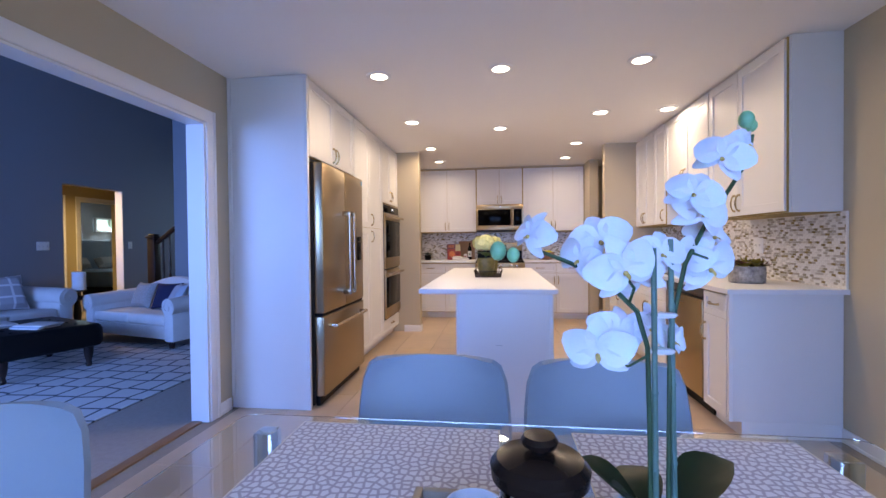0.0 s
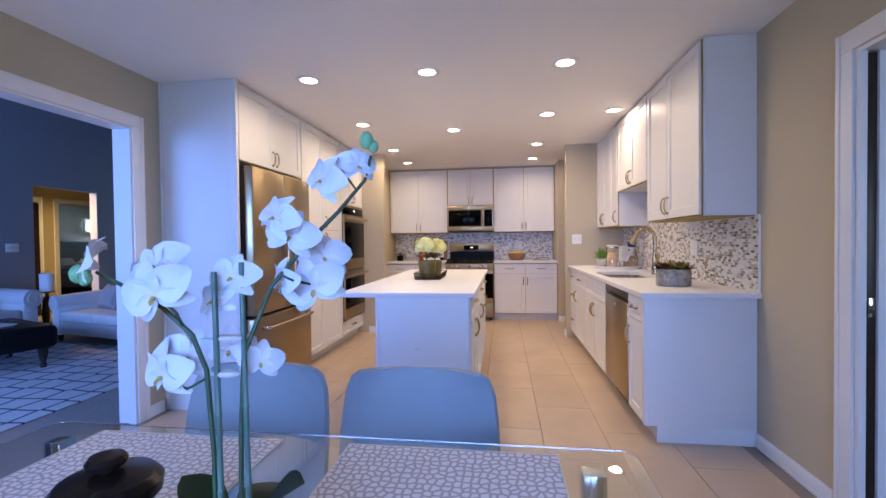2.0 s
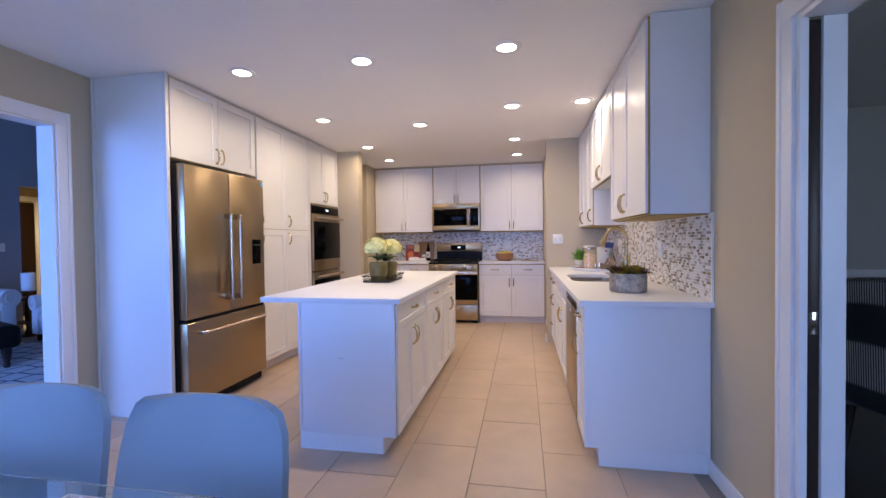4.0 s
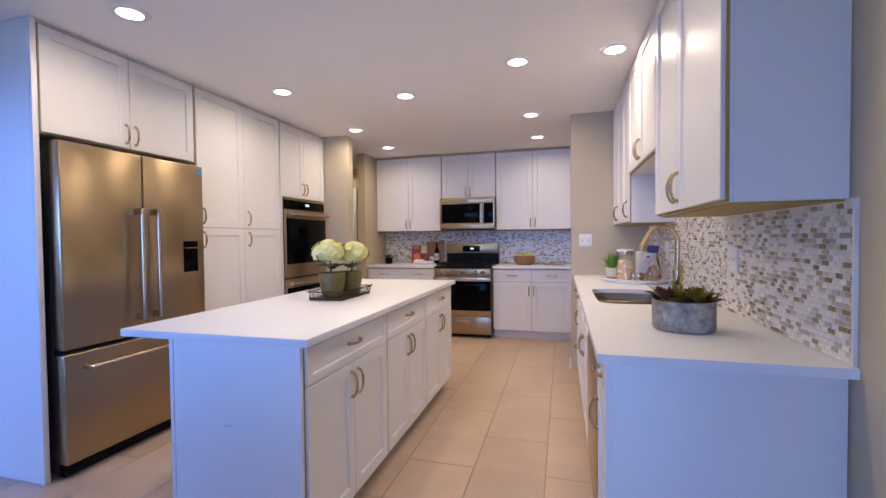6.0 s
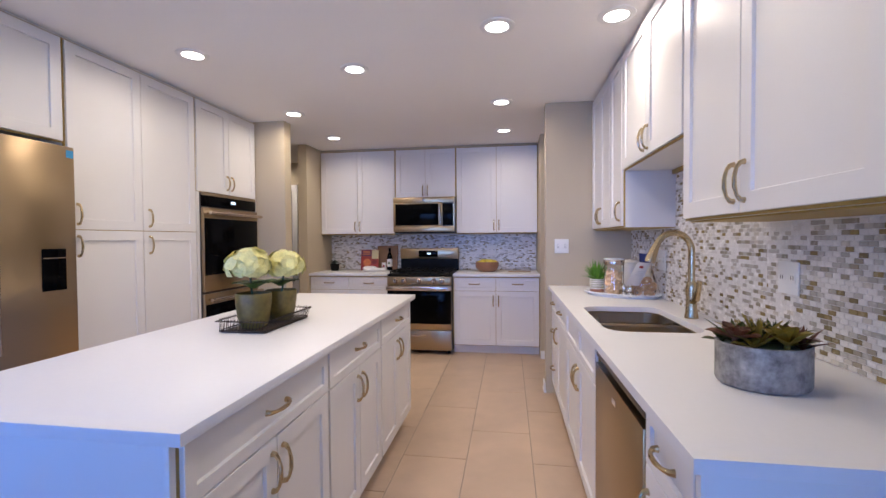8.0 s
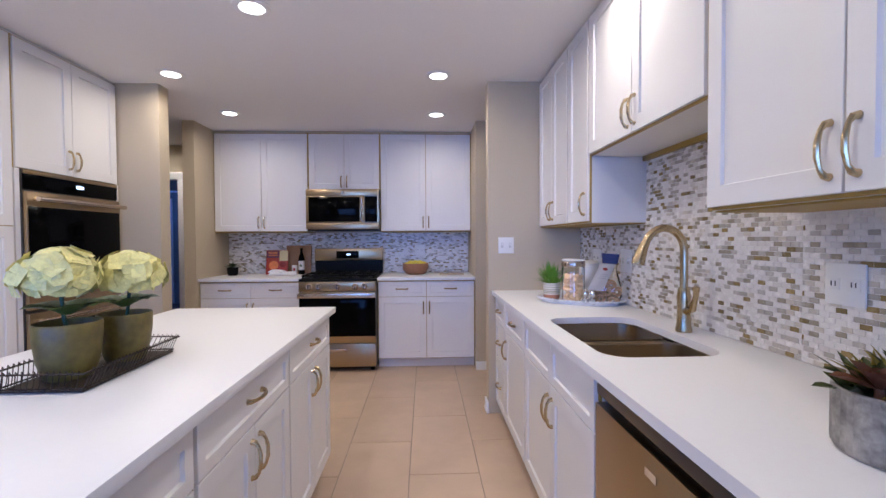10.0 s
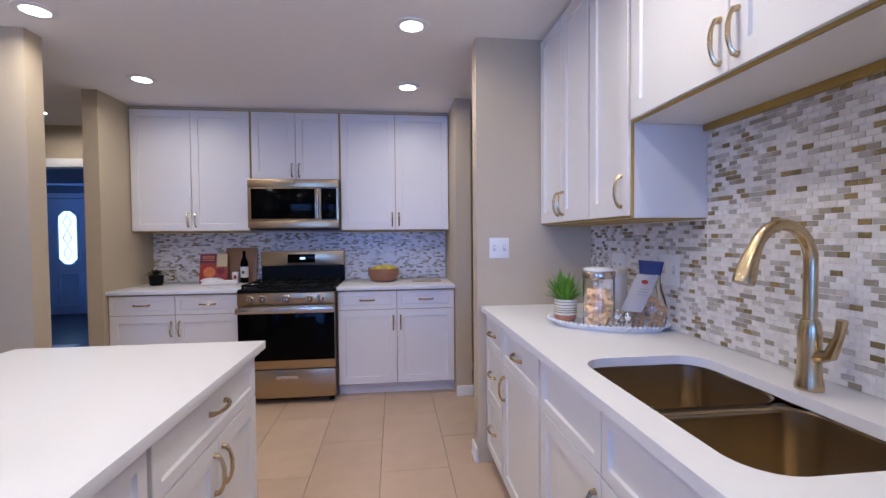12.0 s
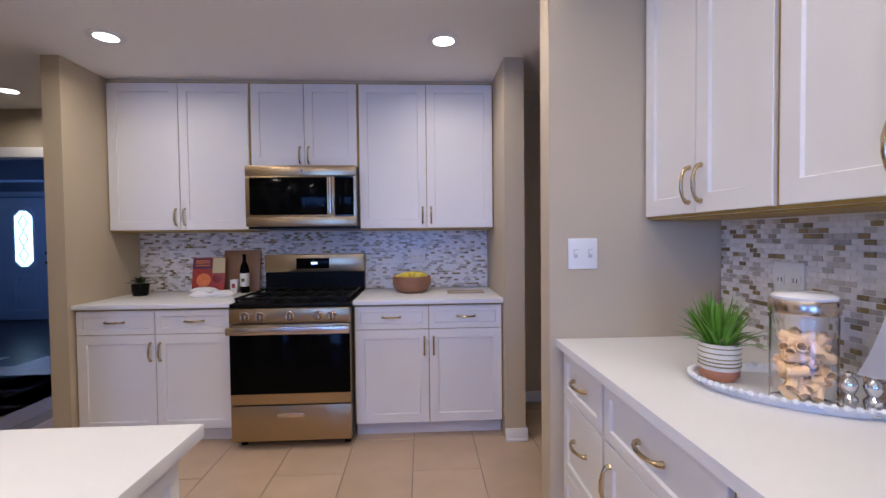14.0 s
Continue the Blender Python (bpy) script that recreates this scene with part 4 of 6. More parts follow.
# ---- switches and outlets ----
def wallplate(name, m, w, h, kind, label):
    p = thing(name, m, label, "switch" if kind == "switch" else "outlet")
    part("plate", B(-w / 2, w / 2, -0.007, 0.0, -h / 2, h / 2, bevel=0.003), PLATE, p)
    if kind == "switch":
        for k in range(max(1, round(w / 0.058))):
            x = -w / 2 + w * (k + 0.5) / max(1, round(w / 0.058))
            part("toggle", B(x - 0.005, x + 0.005, -0.016, -0.0072, -0.002, 0.014, bevel=0.001), PLATE, p)
            part("toggle_slot", B(x - 0.008, x + 0.008, -0.0078, -0.0072, -0.016, 0.018), mat_shade_and_print, p)
    else:
        for s in (-1, 1):
            o = part("socket", B(s * w / 4 - 0.018, s * w / 4 + 0.018, -0.0095, -0.0072, -0.017, 0.017, bevel=0.001), PLATE, p)
            for q in (-0.006, 0.006):
                part("slot", B(s * w / 4 + q - 0.0015, s * w / 4 + q + 0.0015, -0.0102, -0.0096, -0.006, 0.008), SLOT, o)
    return p


# mid grey: the toggle slots' shade put into colour, also the bag label's print
mat_shade_and_print = mat("grey_slot_shade_and_print", (0.55, 0.54, 0.52), 0.5)
wallplate("light_switch", at(1.675, 5.8295, 1.245), 0.115, 0.118, "switch", "white double toggle light switch plate")
wallplate("outlet", pose(XR - 0.0092, 3.80, 1.165, 0, 0, -90), 0.115, 0.115, "outlet", "white wall outlet in the mosaic")
wallplate("outlet", pose(XR - 0.0092, 5.50, 1.165, 0, 0, -90), 0.115, 0.115, "outlet", "white wall outlet in the mosaic")
wallplate("light_switch", pose(XR - 0.0092, 5.085, 1.165, 0, 0, -90), 0.13, 0.13, "switch", "white double switch plate in the mosaic")
wallplate("outlet", at(1.02, YB - 0.0112, 1.17), 0.115, 0.115, "outlet", "white wall outlet in the mosaic")
wallplate("light_switch", pose(-5.999, 5.33, 1.22, 0, 0, 90), 0.17, 0.118, "switch", "white triple switch plate by the hall opening")
wallplate("light_switch", pose(-5.999, 6.75, 1.22, 0, 0, 90), 0.075, 0.118, "switch", "white single switch plate")

# ---- things on the counters ----
rnd = random.Random(5)
pl = thing("planter", at(1.915, 3.375, CT), "oval galvanised metal planter with mixed artificial succulents", "planter")
bm = bmesh.new()
prof = []
n = 96
rings = []
for r, z in ((0.101, 0.0005), (0.106, 0.004), (0.107, 0.012), (0.107, 0.108), (0.110, 0.114), (0.106, 0.116), (0.103, 0.106), (0.100, 0.09)):
    flute = 0.0034 if 0.01 < z < 0.119 and r == 0.107 else 0
    rings.append([bm.verts.new(((r + flute * (k % 2)) * math.cos(2 * math.pi * k / n), 0.92 * (r + flute * (k % 2)) * math.sin(2 * math.pi * k / n), z)) for k in range(n)])
for u, v in zip(rings, rings[1:]):
    for k in range(n):
        bm.faces.new((u[k], u[(k + 1) % n], v[(k + 1) % n], v[k]))
bm.faces.new(rings[0][::-1])
bm.faces.new(rings[-1])
part("pot", bm, GALV, pl, "ribbed galvanised pot")


def rosette(name, parent, c, r, n, rise, w, material, lo=5, hi=75, wide=0.62):
    """A succulent: a short core with every leaf a piece of its own, the inner ones steeper."""
    core = part(name, lathe(bmesh.new(), [(0.008, -0.02), (0.007, 0.004), (0.001, 0.006)], c=c, n=8), material, parent)
    for k in range(n):
        a, u = k * 2.39996, k / n
        e = radians(hi - (hi - lo) * u + rnd.uniform(-6, 6))
        d = (math.cos(a) * math.cos(e), math.sin(a) * math.cos(e), math.sin(e))
        bm = blade(bmesh.new(), c, d, r * (0.55 + 0.5 * u) * rnd.uniform(0.85, 1.12), w * (0.6 + 0.5 * u), rise, 0.5, 5, wide)
        bmesh.ops.solidify(bm, geom=bm.faces[:], thickness=0.0014)
        part("leaf", bm, material, core)
    return core


for x, y, z, r, n, w, mm in ((0.035, -0.045, 0.112, 0.098, 9, 0.056, SUCY), (-0.075, -0.015, 0.122, 0.072, 12, 0.040, SUCR), (-0.05, -0.06, 0.108, 0.050, 10, 0.024, SUCY),
                             (0.075, 0.03, 0.108, 0.075, 14, 0.028, SUCR), (-0.03, 0.05, 0.110, 0.075, 14, 0.028, SUCC), (0.02, 0.065, 0.108, 0.06, 12, 0.026, SUCC), (-0.085, 0.035, 0.106, 0.05, 10, 0.024, SUCC)):
    rosette("succulent", pl, (x, y, z), r, n, 0.05, w, mm)
for x, y, r, n, mm in ((-0.015, -0.01, 0.138, 13, SUCY), (0.085, -0.02, 0.105, 12, SUCR), (-0.05, 0.03, 0.115, 14, SUCC), (0.05, 0.04, 0.115, 14, SUCC), (0.0, 0.06, 0.11, 12, SUCY)):
    rosette("spiky_succulent", pl, (x, y, 0.10), r, n, 0.10, 0.016, mm, 20, 86, 0.35)
part("moss", lathe(bmesh.new(), [(0.099, 0.098), (0.07, 0.106), (0.001, 0.110)], n=28, sy=0.92), LEAFM, pl, "dark filling under the succulents")

# oval tray with grass pot, pasta jar, canister, pasta bag, shakers
TZ = CT
tr = thing("serving_tray", pose(2.0, 5.20, TZ, 0, 0, -32), "white oval ceramic serving tray with pierced rim", "tray")
bm = lathe(bmesh.new(), [(0.205, 0.0005), (0.225, 0.001), (0.245, 0.022), (0.250, 0.024), (0.246, 0.026), (0.226, 0.007), (0.20, 0.005)], n=72, sy=0.62)
part("dish", bm, CERAM, tr)
bm = bmesh.new()
for k in range(72):
    a = 2 * math.pi * k / 72
    blob(bm, (0.2487 * math.cos(a), 0.62 * 0.2487 * math.sin(a), 0.024), 0.0075, seg=6)
part("beaded_rim", bm, CERAM, tr)
TT = TZ + 0.0062


def grass_pot(name, x, y, z, s, label):
    g = thing(name, at(x, y, z), label, "potted plant")
    prof = [(0.038, 0.0005), (0.047, 0.012), (0.049, 0.03)]
    part("pot_base", lathe(bmesh.new(), [(r * s, q * s) for r, q in prof], n=28), TERRA, g, "bare terracotta pot foot")
    bm = lathe(bmesh.new(), [(r * s, q * s) for r, q in ((0.0488, 0.0302), (0.051, 0.06), (0.051, 0.10), (0.046, 0.10), (0.044, 0.085))], n=28)
    part("pot_body", bm, STRIPE, g, "cream glazed pot body")
    for q in (0.040, 0.050, 0.060, 0.074, 0.088):
        part("stripe", lathe(bmesh.new(), [(0.0503 * s, q * s), (0.0517 * s, (q + 0.0008) * s), (0.0517 * s, (q + 0.003) * s), (0.0503 * s, (q + 0.004) * s)], n=28, cap=False), mat_stripe, g, "olive painted ring")
    bm = bmesh.new()
    for k in range(150):
        a, e = rnd.uniform(0, 6.28), radians(rnd.choice((rnd.uniform(60, 88), rnd.uniform(30, 75))))
        q = rnd.uniform(0, 0.03) * s
        blade(bm, (q * math.cos(a), q * math.sin(a), 0.085 * s), (math.cos(a) * math.cos(e), math.sin(a) * math.cos(e), math.sin(e)), rnd.uniform(0.09, 0.165) * s, 0.011 * s, 0.35 * math.cos(e), 0.4, 6, 0.4)
    part("grass", bm, GRASS, g)
    return g


mat_stripe = mat("olive_stripe", (0.25, 0.22, 0.06), 0.5, 0, 0.2, 30.0)
grass_pot("grass_plant", 1.862, 5.315, TT, 1.0, "green artificial grass in a striped ceramic pot")
jr = thing("pasta_jar", at(1.935, 5.135, TT), "clear glass jar of rigatoni with a metal lid", "jar")
part("glass_wall", lathe(bmesh.new(), [(0.060, 0.0005), (0.064, 0.006), (0.064, 0.205), (0.058, 0.215), (0.056, 0.215), (0.061, 0.2), (0.061, 0.008), (0.05, 0.006)], n=32), CLEAR, jr, "clear glass wall").visible_shadow = False
part("lid_band", lathe(bmesh.new(), [(0.066, 0.212), (0.067, 0.215), (0.067, 0.240), (0.065, 0.243)], n=32), STEELH, jr, "steel lid band")
part("lid_knob", lathe(bmesh.new(), [(0.062, 0.2435), (0.064, 0.250), (0.055, 0.256), (0.001, 0.258)], n=28), CERAM, jr, "white lid top")
for k in range(92):
    r, a = 0.042 * rnd.random() ** 0.5, rnd.uniform(0, 6.28)
    c = Vector((r * math.cos(a), r * math.sin(a), 0.022 + 0.135 * k / 92))
    d = Vector((rnd.uniform(-1, 1), rnd.uniform(-1, 1), rnd.uniform(-0.5, 0.9))).normalized() * 0.020
    bm = bmesh.new()
    s1 = d.orthogonal().normalized()
    s2 = d.normalized().cross(s1)
    loops = []
    for p, q in ((c - d, 0.011), (c + d, 0.011), (c + d, 0.009), (c - d, 0.009)):
        loops.append([bm.verts.new(p + q * (math.cos(t) * s1 + math.sin(t) * s2)) for t in [math.pi * i / 5 for i in range(10)]])
    for u, v in zip(loops, loops[1:] + loops[:1]):
        for i in range(10):
            bm.faces.new((u[i], u[(i + 1) % 10], v[(i + 1) % 10], v[i]))
    part("pasta", bm, PASTA, jr)
ca = thing("canister", at(2.09, 5.29, TT), "tall cream ceramic canister with a domed lid", "canister")
part("body", lathe(bmesh.new(), [(0.05, 0.0005), (0.054, 0.006), (0.054, 0.205), (0.052, 0.212)], n=28), STRIPE, ca)
part("lid", lathe(bmesh.new(), [(0.055, 0.2125), (0.057, 0.222), (0.045, 0.236), (0.001, 0.240)], n=28), STRIPE, ca)
bg = thing("pasta_bag", pose(2.098, 5.055, TT + 0.001, 0, 4, -30), "clear bag of wholegrain pasta nests with white and navy label", "food packet")
BAG = [(0.0, 0.055, 0.034), (0.02, 0.068, 0.042), (0.06, 0.076, 0.046), (0.10, 0.074, 0.044), (0.14, 0.062, 0.034), (0.17, 0.050, 0.024), (0.20, 0.041, 0.014), (0.23, 0.038, 0.009), (0.26, 0.042, 0.006), (0.285, 0.046, 0.004)]


def bag_ring(bm, z, w, d, n=24):
    ts = [2 * math.pi * k / n for k in range(n)]
    return [bm.verts.new((w * math.copysign(abs(math.cos(t)) ** 0.7, math.cos(t)), d * math.sin(t), z + 0.001)) for t in ts]


def bag_skin(rows, grow):
    bm = bmesh.new()
    rings = [bag_ring(bm, z, w + grow, d + grow) for z, w, d in rows]
    for u, v in zip(rings, rings[1:]):
        for k in range(24):
            bm.faces.new((u[k], u[(k + 1) % 24], v[(k + 1) % 24], v[k]))
    bm.faces.new(rings[0][::-1])
    bm.faces.new(rings[-1])
    return bm


part("film", bag_skin(BAG, 0.0), CLEAR, bg, "clear plastic film").visible_shadow = False
part("top_label", bag_skin(BAG[7:], 0.002), BLUEP, bg, "navy paper header")
for x, z in ((-0.032, 0.032), (0.030, 0.030), (0.0, 0.07), (0.042, 0.078), (-0.042, 0.075), (0.015, 0.11), (-0.03, 0.115)):
    bm = bmesh.new()
    pts = [(x + 0.024 * math.cos(k * 0.55) * (1 - 0.012 * k), 0.020 * math.sin(k * 0.31), z + 0.024 * math.sin(k * 0.55) * (1 - 0.012 * k)) for k in range(54)]
    tube(bm, pts, 0.0045, 5)
    part("pasta_nest", bm, PASTA2, bg)
bm = bmesh.new()
lab = []
for i in range(9):
    u = i / 8
    z = 0.228 - 0.150 * u
    d = 0.011 + 0.040 * math.sin(min(1.0, u * 1.15) * math.pi / 2)
    lab.append([bm.verts.new((x, -d - 0.002 + 0.012 * abs(q) ** 2, z)) for q, x in [(q, -0.008 - 0.052 * u + q * 0.040) for q in (-1, -0.5, 0, 0.5, 1)]])
for a, b in zip(lab, lab[1:]):
    for k in range(4):
        bm.faces.new((a[k], a[k + 1], b[k + 1], b[k]))
bmesh.ops.solidify(bm, geom=bm.faces[:], thickness=0.0012)
part("paper_label", bm, PAPER, bg, "white paper label")
part("seal", lathe(bmesh.new(), [(0.013, 0), (0.013, 0.001)], n=18, sy=0.7), REDP, bg, "red oval seal").matrix_basis = pose(-0.018, -0.0285, 0.200, 62)
for k in range(3):
    part("print_line", B(-0.048 + 0.006 * k, -0.008 + 0.006 * k, -0.050 + 0.004 * k, -0.0485 + 0.004 * k, 0.148 + 0.011 * k, 0.151 + 0.011 * k), mat_shade_and_print, bg)
for x, y in ((1.985, 5.075), (2.018, 5.052)):
    s = single("shaker", lathe(bmesh.new(), [(0.018, 0.0005), (0.019, 0.006), (0.014, 0.014), (0.018, 0.026), (0.018, 0.034), (0.011, 0.042), (0.016, 0.052), (0.018, 0.062), (0.015, 0.073), (0.007, 0.081), (0.008, 0.088), (0.001, 0.092)], n=20), CHROME,
               "polished chrome salt or pepper shaker on the tray", "shaker", "shakers", m=at(x, y, TT))

# island: wire tray with two hydrangea pots
wt = thing("wire_tray", at(0.118, 3.975, CT), "dark wire tray with curled edges", "tray")
TX, TYY = 0.105, 0.195
bm = B(-TX, TX, -TYY, TYY, 0.003, 0.007)
part("base_plate", bm, WIRE, wt)
bm = bmesh.new()
for z, o in ((0.012, 0.0), (0.052, 0.012)):
    c = [(-TX - o, -TYY - o, z), (TX + o, -TYY - o, z), (TX + o, TYY + o, z), (-TX - o, TYY + o, z), (-TX - o, -TYY - o, z)]
    for a, b in zip(c, c[1:]):
        tube(bm, [a, b], 0.0025, 6)
part("rim_wire", bm, WIRE, wt)
for k in range(26):
    for s in (-1, 1):
        y = -TYY + 2 * TYY * (k + 0.5) / 26
        part("wire_loop", tube(bmesh.new(), [(s * TX, y - 0.012, 0.004), (s * (TX + 0.006), y, 0.03), (s * (TX + 0.014), y + 0.012, 0.06), (s * (TX + 0.014), y + 0.02, 0.05)], 0.0013, 5), WIRE, wt)
for k in range(14):
    for s in (-1, 1):
        x = -TX + 2 * TX * (k + 0.5) / 14
        part("wire_loop", tube(bmesh.new(), [(x - 0.010, s * TYY, 0.004), (x, s * (TYY + 0.006), 0.03), (x + 0.010, s * (TYY + 0.014), 0.06), (x + 0.017, s * (TYY + 0.014), 0.05)], 0.0013, 5), WIRE, wt)


def hydrangea(x, y, s, lean, label):
    g = thing("hydrangea_pot", at(x, y, CT + 0.0075), label, "potted plant", "hydrangea pots")
    part("pot", lathe(bmesh.new(), [(0.050 * s, 0.0005), (0.056 * s, 0.008), (0.067 * s, 0.05 * s), (0.073 * s, 0.10 * s), (0.0745 * s, 0.143 * s), (0.072 * s, 0.147 * s), (0.068 * s, 0.142 * s), (0.066 * s, 0.12 * s)], n=32), OLIVE, g, "mottled olive glazed pot")
    part("soil", lathe(bmesh.new(), [(0.0655 * s, 0.118 * s), (0.05 * s, 0.124 * s), (0.001, 0.126 * s)], n=20), DARKW, g, "dark soil")
    hc = Vector((lean[0], lean[1], 0.268 * s))
    part("stem", tube(bmesh.new(), [(0, 0, 0.11 * s), (lean[0] * 0.5, lean[1] * 0.5, 0.16 * s), tuple(hc)], 0.005, 8), STEMM, g)
    for k in range(7):
        bm = bmesh.new()
        a = k * 0.93 + 0.4
        blade(bm, (0.01 * math.cos(a), 0.01 * math.sin(a), 0.165 * s), (math.cos(a), math.sin(a), 0.75), 0.105 * s, 0.085 * s, 0.35, 0.25, 7, 0.5)
        part("leaf", bm, LEAF2, g)
    bm = bmesh.new()
    for k in range(88):
        zz = 1 - 1.5 * (k + 0.5) / 88
        a = k * 2.39996
        rr = (1 - zz * zz) ** 0.5
        nrm = Vector((rr * math.cos(a), rr * math.sin(a), zz)).normalized()
        c = hc + Vector((nrm.x * 0.086, nrm.y * 0.086, nrm.z * 0.062)) * s * rnd.uniform(0.78, 1.12)
        t1 = nrm.orthogonal().normalized()
        t2 = nrm.cross(t1)
        ph = rnd.uniform(0, 1.5)
        for q in range(4):
            b = ph + q * math.pi / 2
            d1 = math.cos(b) * t1 + math.sin(b) * t2
            d2 = -math.sin(b) * t1 + math.cos(b) * t2
            L, w = 0.034 * s * rnd.uniform(0.8, 1.25), 0.019 * s
            vs = [bm.verts.new(c), bm.verts.new(c + d1 * L * 0.55 + d2 * w + nrm * 0.004), bm.verts.new(c + d1 * L + nrm * rnd.uniform(-0.004, 0.007)), bm.verts.new(c + d1 * L * 0.55 - d2 * w + nrm * 0.004)]
            bm.faces.new(vs[:3])
            bm.faces.new((vs[0], vs[2], vs[3]))
    part("blossom", bm, CREAM, g, "cream hydrangea head")
    return g


hydrangea(0.100, 3.895, 1.04, (-0.012, -0.012), "cream hydrangea in an olive glazed pot on the wire tray")
hydrangea(0.130, 4.075, 1.0, (0.02, 0.0), "smaller cream hydrangea in an olive glazed pot on the wire tray")

# back counter
g = thing("succulent_pot", at(-0.985, 7.40, CT), "small spiky succulent in a black pot", "potted plant")
part("pot", lathe(bmesh.new(), [(0.045, 0.0005), (0.052, 0.02), (0.058, 0.085), (0.054, 0.085), (0.05, 0.075)], n=24), BLACK, g)
rosette("succulent", g, (0, 0, 0.085), 0.10, 22, 0.1, 0.022, LEAFM)
bk = thing("cookbook", pose(-0.545, 7.47, CT + 0.001, -12, 0, 6), "cookbook with a tomato photo cover leaning on the backsplash", "book")
part("cover", B(-0.115, 0.115, 0.0, 0.018, 0, 0.27, bevel=0.002), REDP, bk)
part("title_panel", B(-0.108, 0.02, -0.0012, -0.0003, 0.185, 0.262), mat("purple_print", (0.10, 0.02, 0.06), 0.4), bk, "dark title panel")
part("yellow_panel", B(0.025, 0.112, -0.0012, -0.0003, 0.15, 0.265), mat("pale_yellow_print", (0.62, 0.52, 0.28), 0.4), bk)
for z in (0.205, 0.225, 0.24):
    part("title_line", B(-0.095, 0.005, -0.0022, -0.0013, z, z + 0.01), ORANGE, bk)
part("tomato_picture", lathe(bmesh.new(), [(0.05, 0), (0.049, 0.001), (0.001, 0.0011)], n=24), ORANGE, bk, "printed tomato").matrix_basis = pose(-0.035, -0.0005, 0.10, 90)
part("pepper_picture", lathe(bmesh.new(), [(0.032, 0), (0.03, 0.001), (0.001, 0.0011)], n=20), mat("dark_red_print", (0.2, 0.01, 0.01), 0.4), bk).matrix_basis = pose(0.06, -0.0005, 0.11, 90)
cb = single("cutting_board", B(-0.14, 0.14, 0.0, 0.018, 0, 0.32, bevel=0.006), BOARD, "brown wooden cutting board leaning on the backsplash", "cutting board", m=pose(-0.335, 7.545, CT + 0.001, -10))
bo = thing("oil_bottle", at(-0.275, 7.475, CT), "dark glass bottle with white labels", "bottle")
part("glass_body", lathe(bmesh.new(), [(0.03, 0.0005), (0.033, 0.006), (0.033, 0.17), (0.028, 0.20), (0.013, 0.235), (0.012, 0.275), (0.014, 0.278), (0.014, 0.288), (0.001, 0.289)], n=24), BLACKG, bo)
part("label", lathe(bmesh.new(), [(0.0333, 0.05), (0.0338, 0.052), (0.0338, 0.145), (0.0333, 0.147)], n=24, cap=False), PAPER, bo)
part("label_mark", B(-0.012, 0.012, -0.0348, -0.0339, 0.085, 0.11), LEAF2, bo)
bo2 = thing("spice_box", at(-0.35, 7.475, CT), "small white labelled box", "box")
part("box", B(-0.025, 0.025, -0.02, 0.02, 0.0005, 0.10, bevel=0.003), PAPER, bo2)
part("label_mark", B(-0.012, 0.012, -0.0212, -0.0202, 0.04, 0.07), REDP, bo2)
na = thing("napkin", at(-0.42, 7.26, CT), "folded white cloth napkin", "napkin")
bm = bmesh.new()
for k, (x, y, s, a) in enumerate(((-0.03, 0, 0.10, 10), (-0.05, 0.01, 0.085, -14), (0.075, 0.015, 0.07, 25))):
    cushion(bm, (x, y, 0.022 + 0.022 * (k % 2)), 2 * s, s * 0.9, 0.042, Matrix.Rotation(radians(a), 4, "Z"))
part("fold", bm, PAPER, na)
bw = thing("fruit_bowl", at(0.975, 7.36, CT), "round terracotta-coloured wooden bowl of yellow lemons", "bowl")
part("bowl", lathe(bmesh.new(), [(0.080, 0.0005), (0.108, 0.012), (0.140, 0.06), (0.139, 0.118), (0.133, 0.12), (0.130, 0.07), (0.09, 0.02), (0.001, 0.018)], n=36), WOODR, bw)
for x, y, z in ((-0.05, -0.02, 0.115), (0.045, -0.03, 0.118), (0.0, 0.05, 0.115), (0.08, 0.03, 0.105), (0.0, -0.005, 0.075), (-0.09, 0.03, 0.095)):
    part("lemon", blob(bmesh.new(), (x, y, z), 0.034, 1.25, 1, 1, 14), LEMON, bw)
tv = single("trivet", B(-0.13, 0.13, -0.06, 0.06, 0.001, 0.012, bevel=0.004), WOODL, "flat brown woven trivet on the counter", "trivet", m=at(1.36, 7.28, CT))

# ---- dining table ----
TZT = 0.75
dt = thing("dining_table", at(0.278, 0.83), "rectangular clear glass dining table with steel legs", "table")
bm = bmesh.new()
a, b, r = 0.77, 0.42, 0.035
pts = []
for cx, cy, a0 in ((a - r, b - r, 0), (-a + r, b - r, 90), (-a + r, -b + r, 180), (a - r, -b + r, 270)):
    pts += [(cx + r * math.cos(radians(a0 + 15 * k)), cy + r * math.sin(radians(a0 + 15 * k))) for k in range(7)]
lo = [bm.verts.new((x, y, TZT - 0.008)) for x, y in pts]
hi = [bm.verts.new((x, y, TZT - 0.002)) for x, y in pts]
bm.faces.new(lo[::-1])
bm.faces.new(hi)
for k in range(len(pts)):
    q = (k + 1) % len(pts)
    bm.faces.new((lo[k], lo[q], hi[q], hi[k]))
part("glass_top", bm, TABLEGLASS, dt, "clear glass top").visible_shadow = False
for sx in (-1, 1):
    for sy in (-1, 1):
        part("leg", B(sx * 0.66 - 0.025, sx * 0.66 + 0.025, sy * 0.33 - 0.025, sy * 0.33 + 0.025, 0.0005, TZT - 0.0095, bevel=0.004), CHROME, dt, "steel leg")
part("frame_rail", B(-0.635, 0.635, -0.015, 0.015, TZT - 0.050, TZT - 0.0095, bevel=0.003), CHROME, dt)
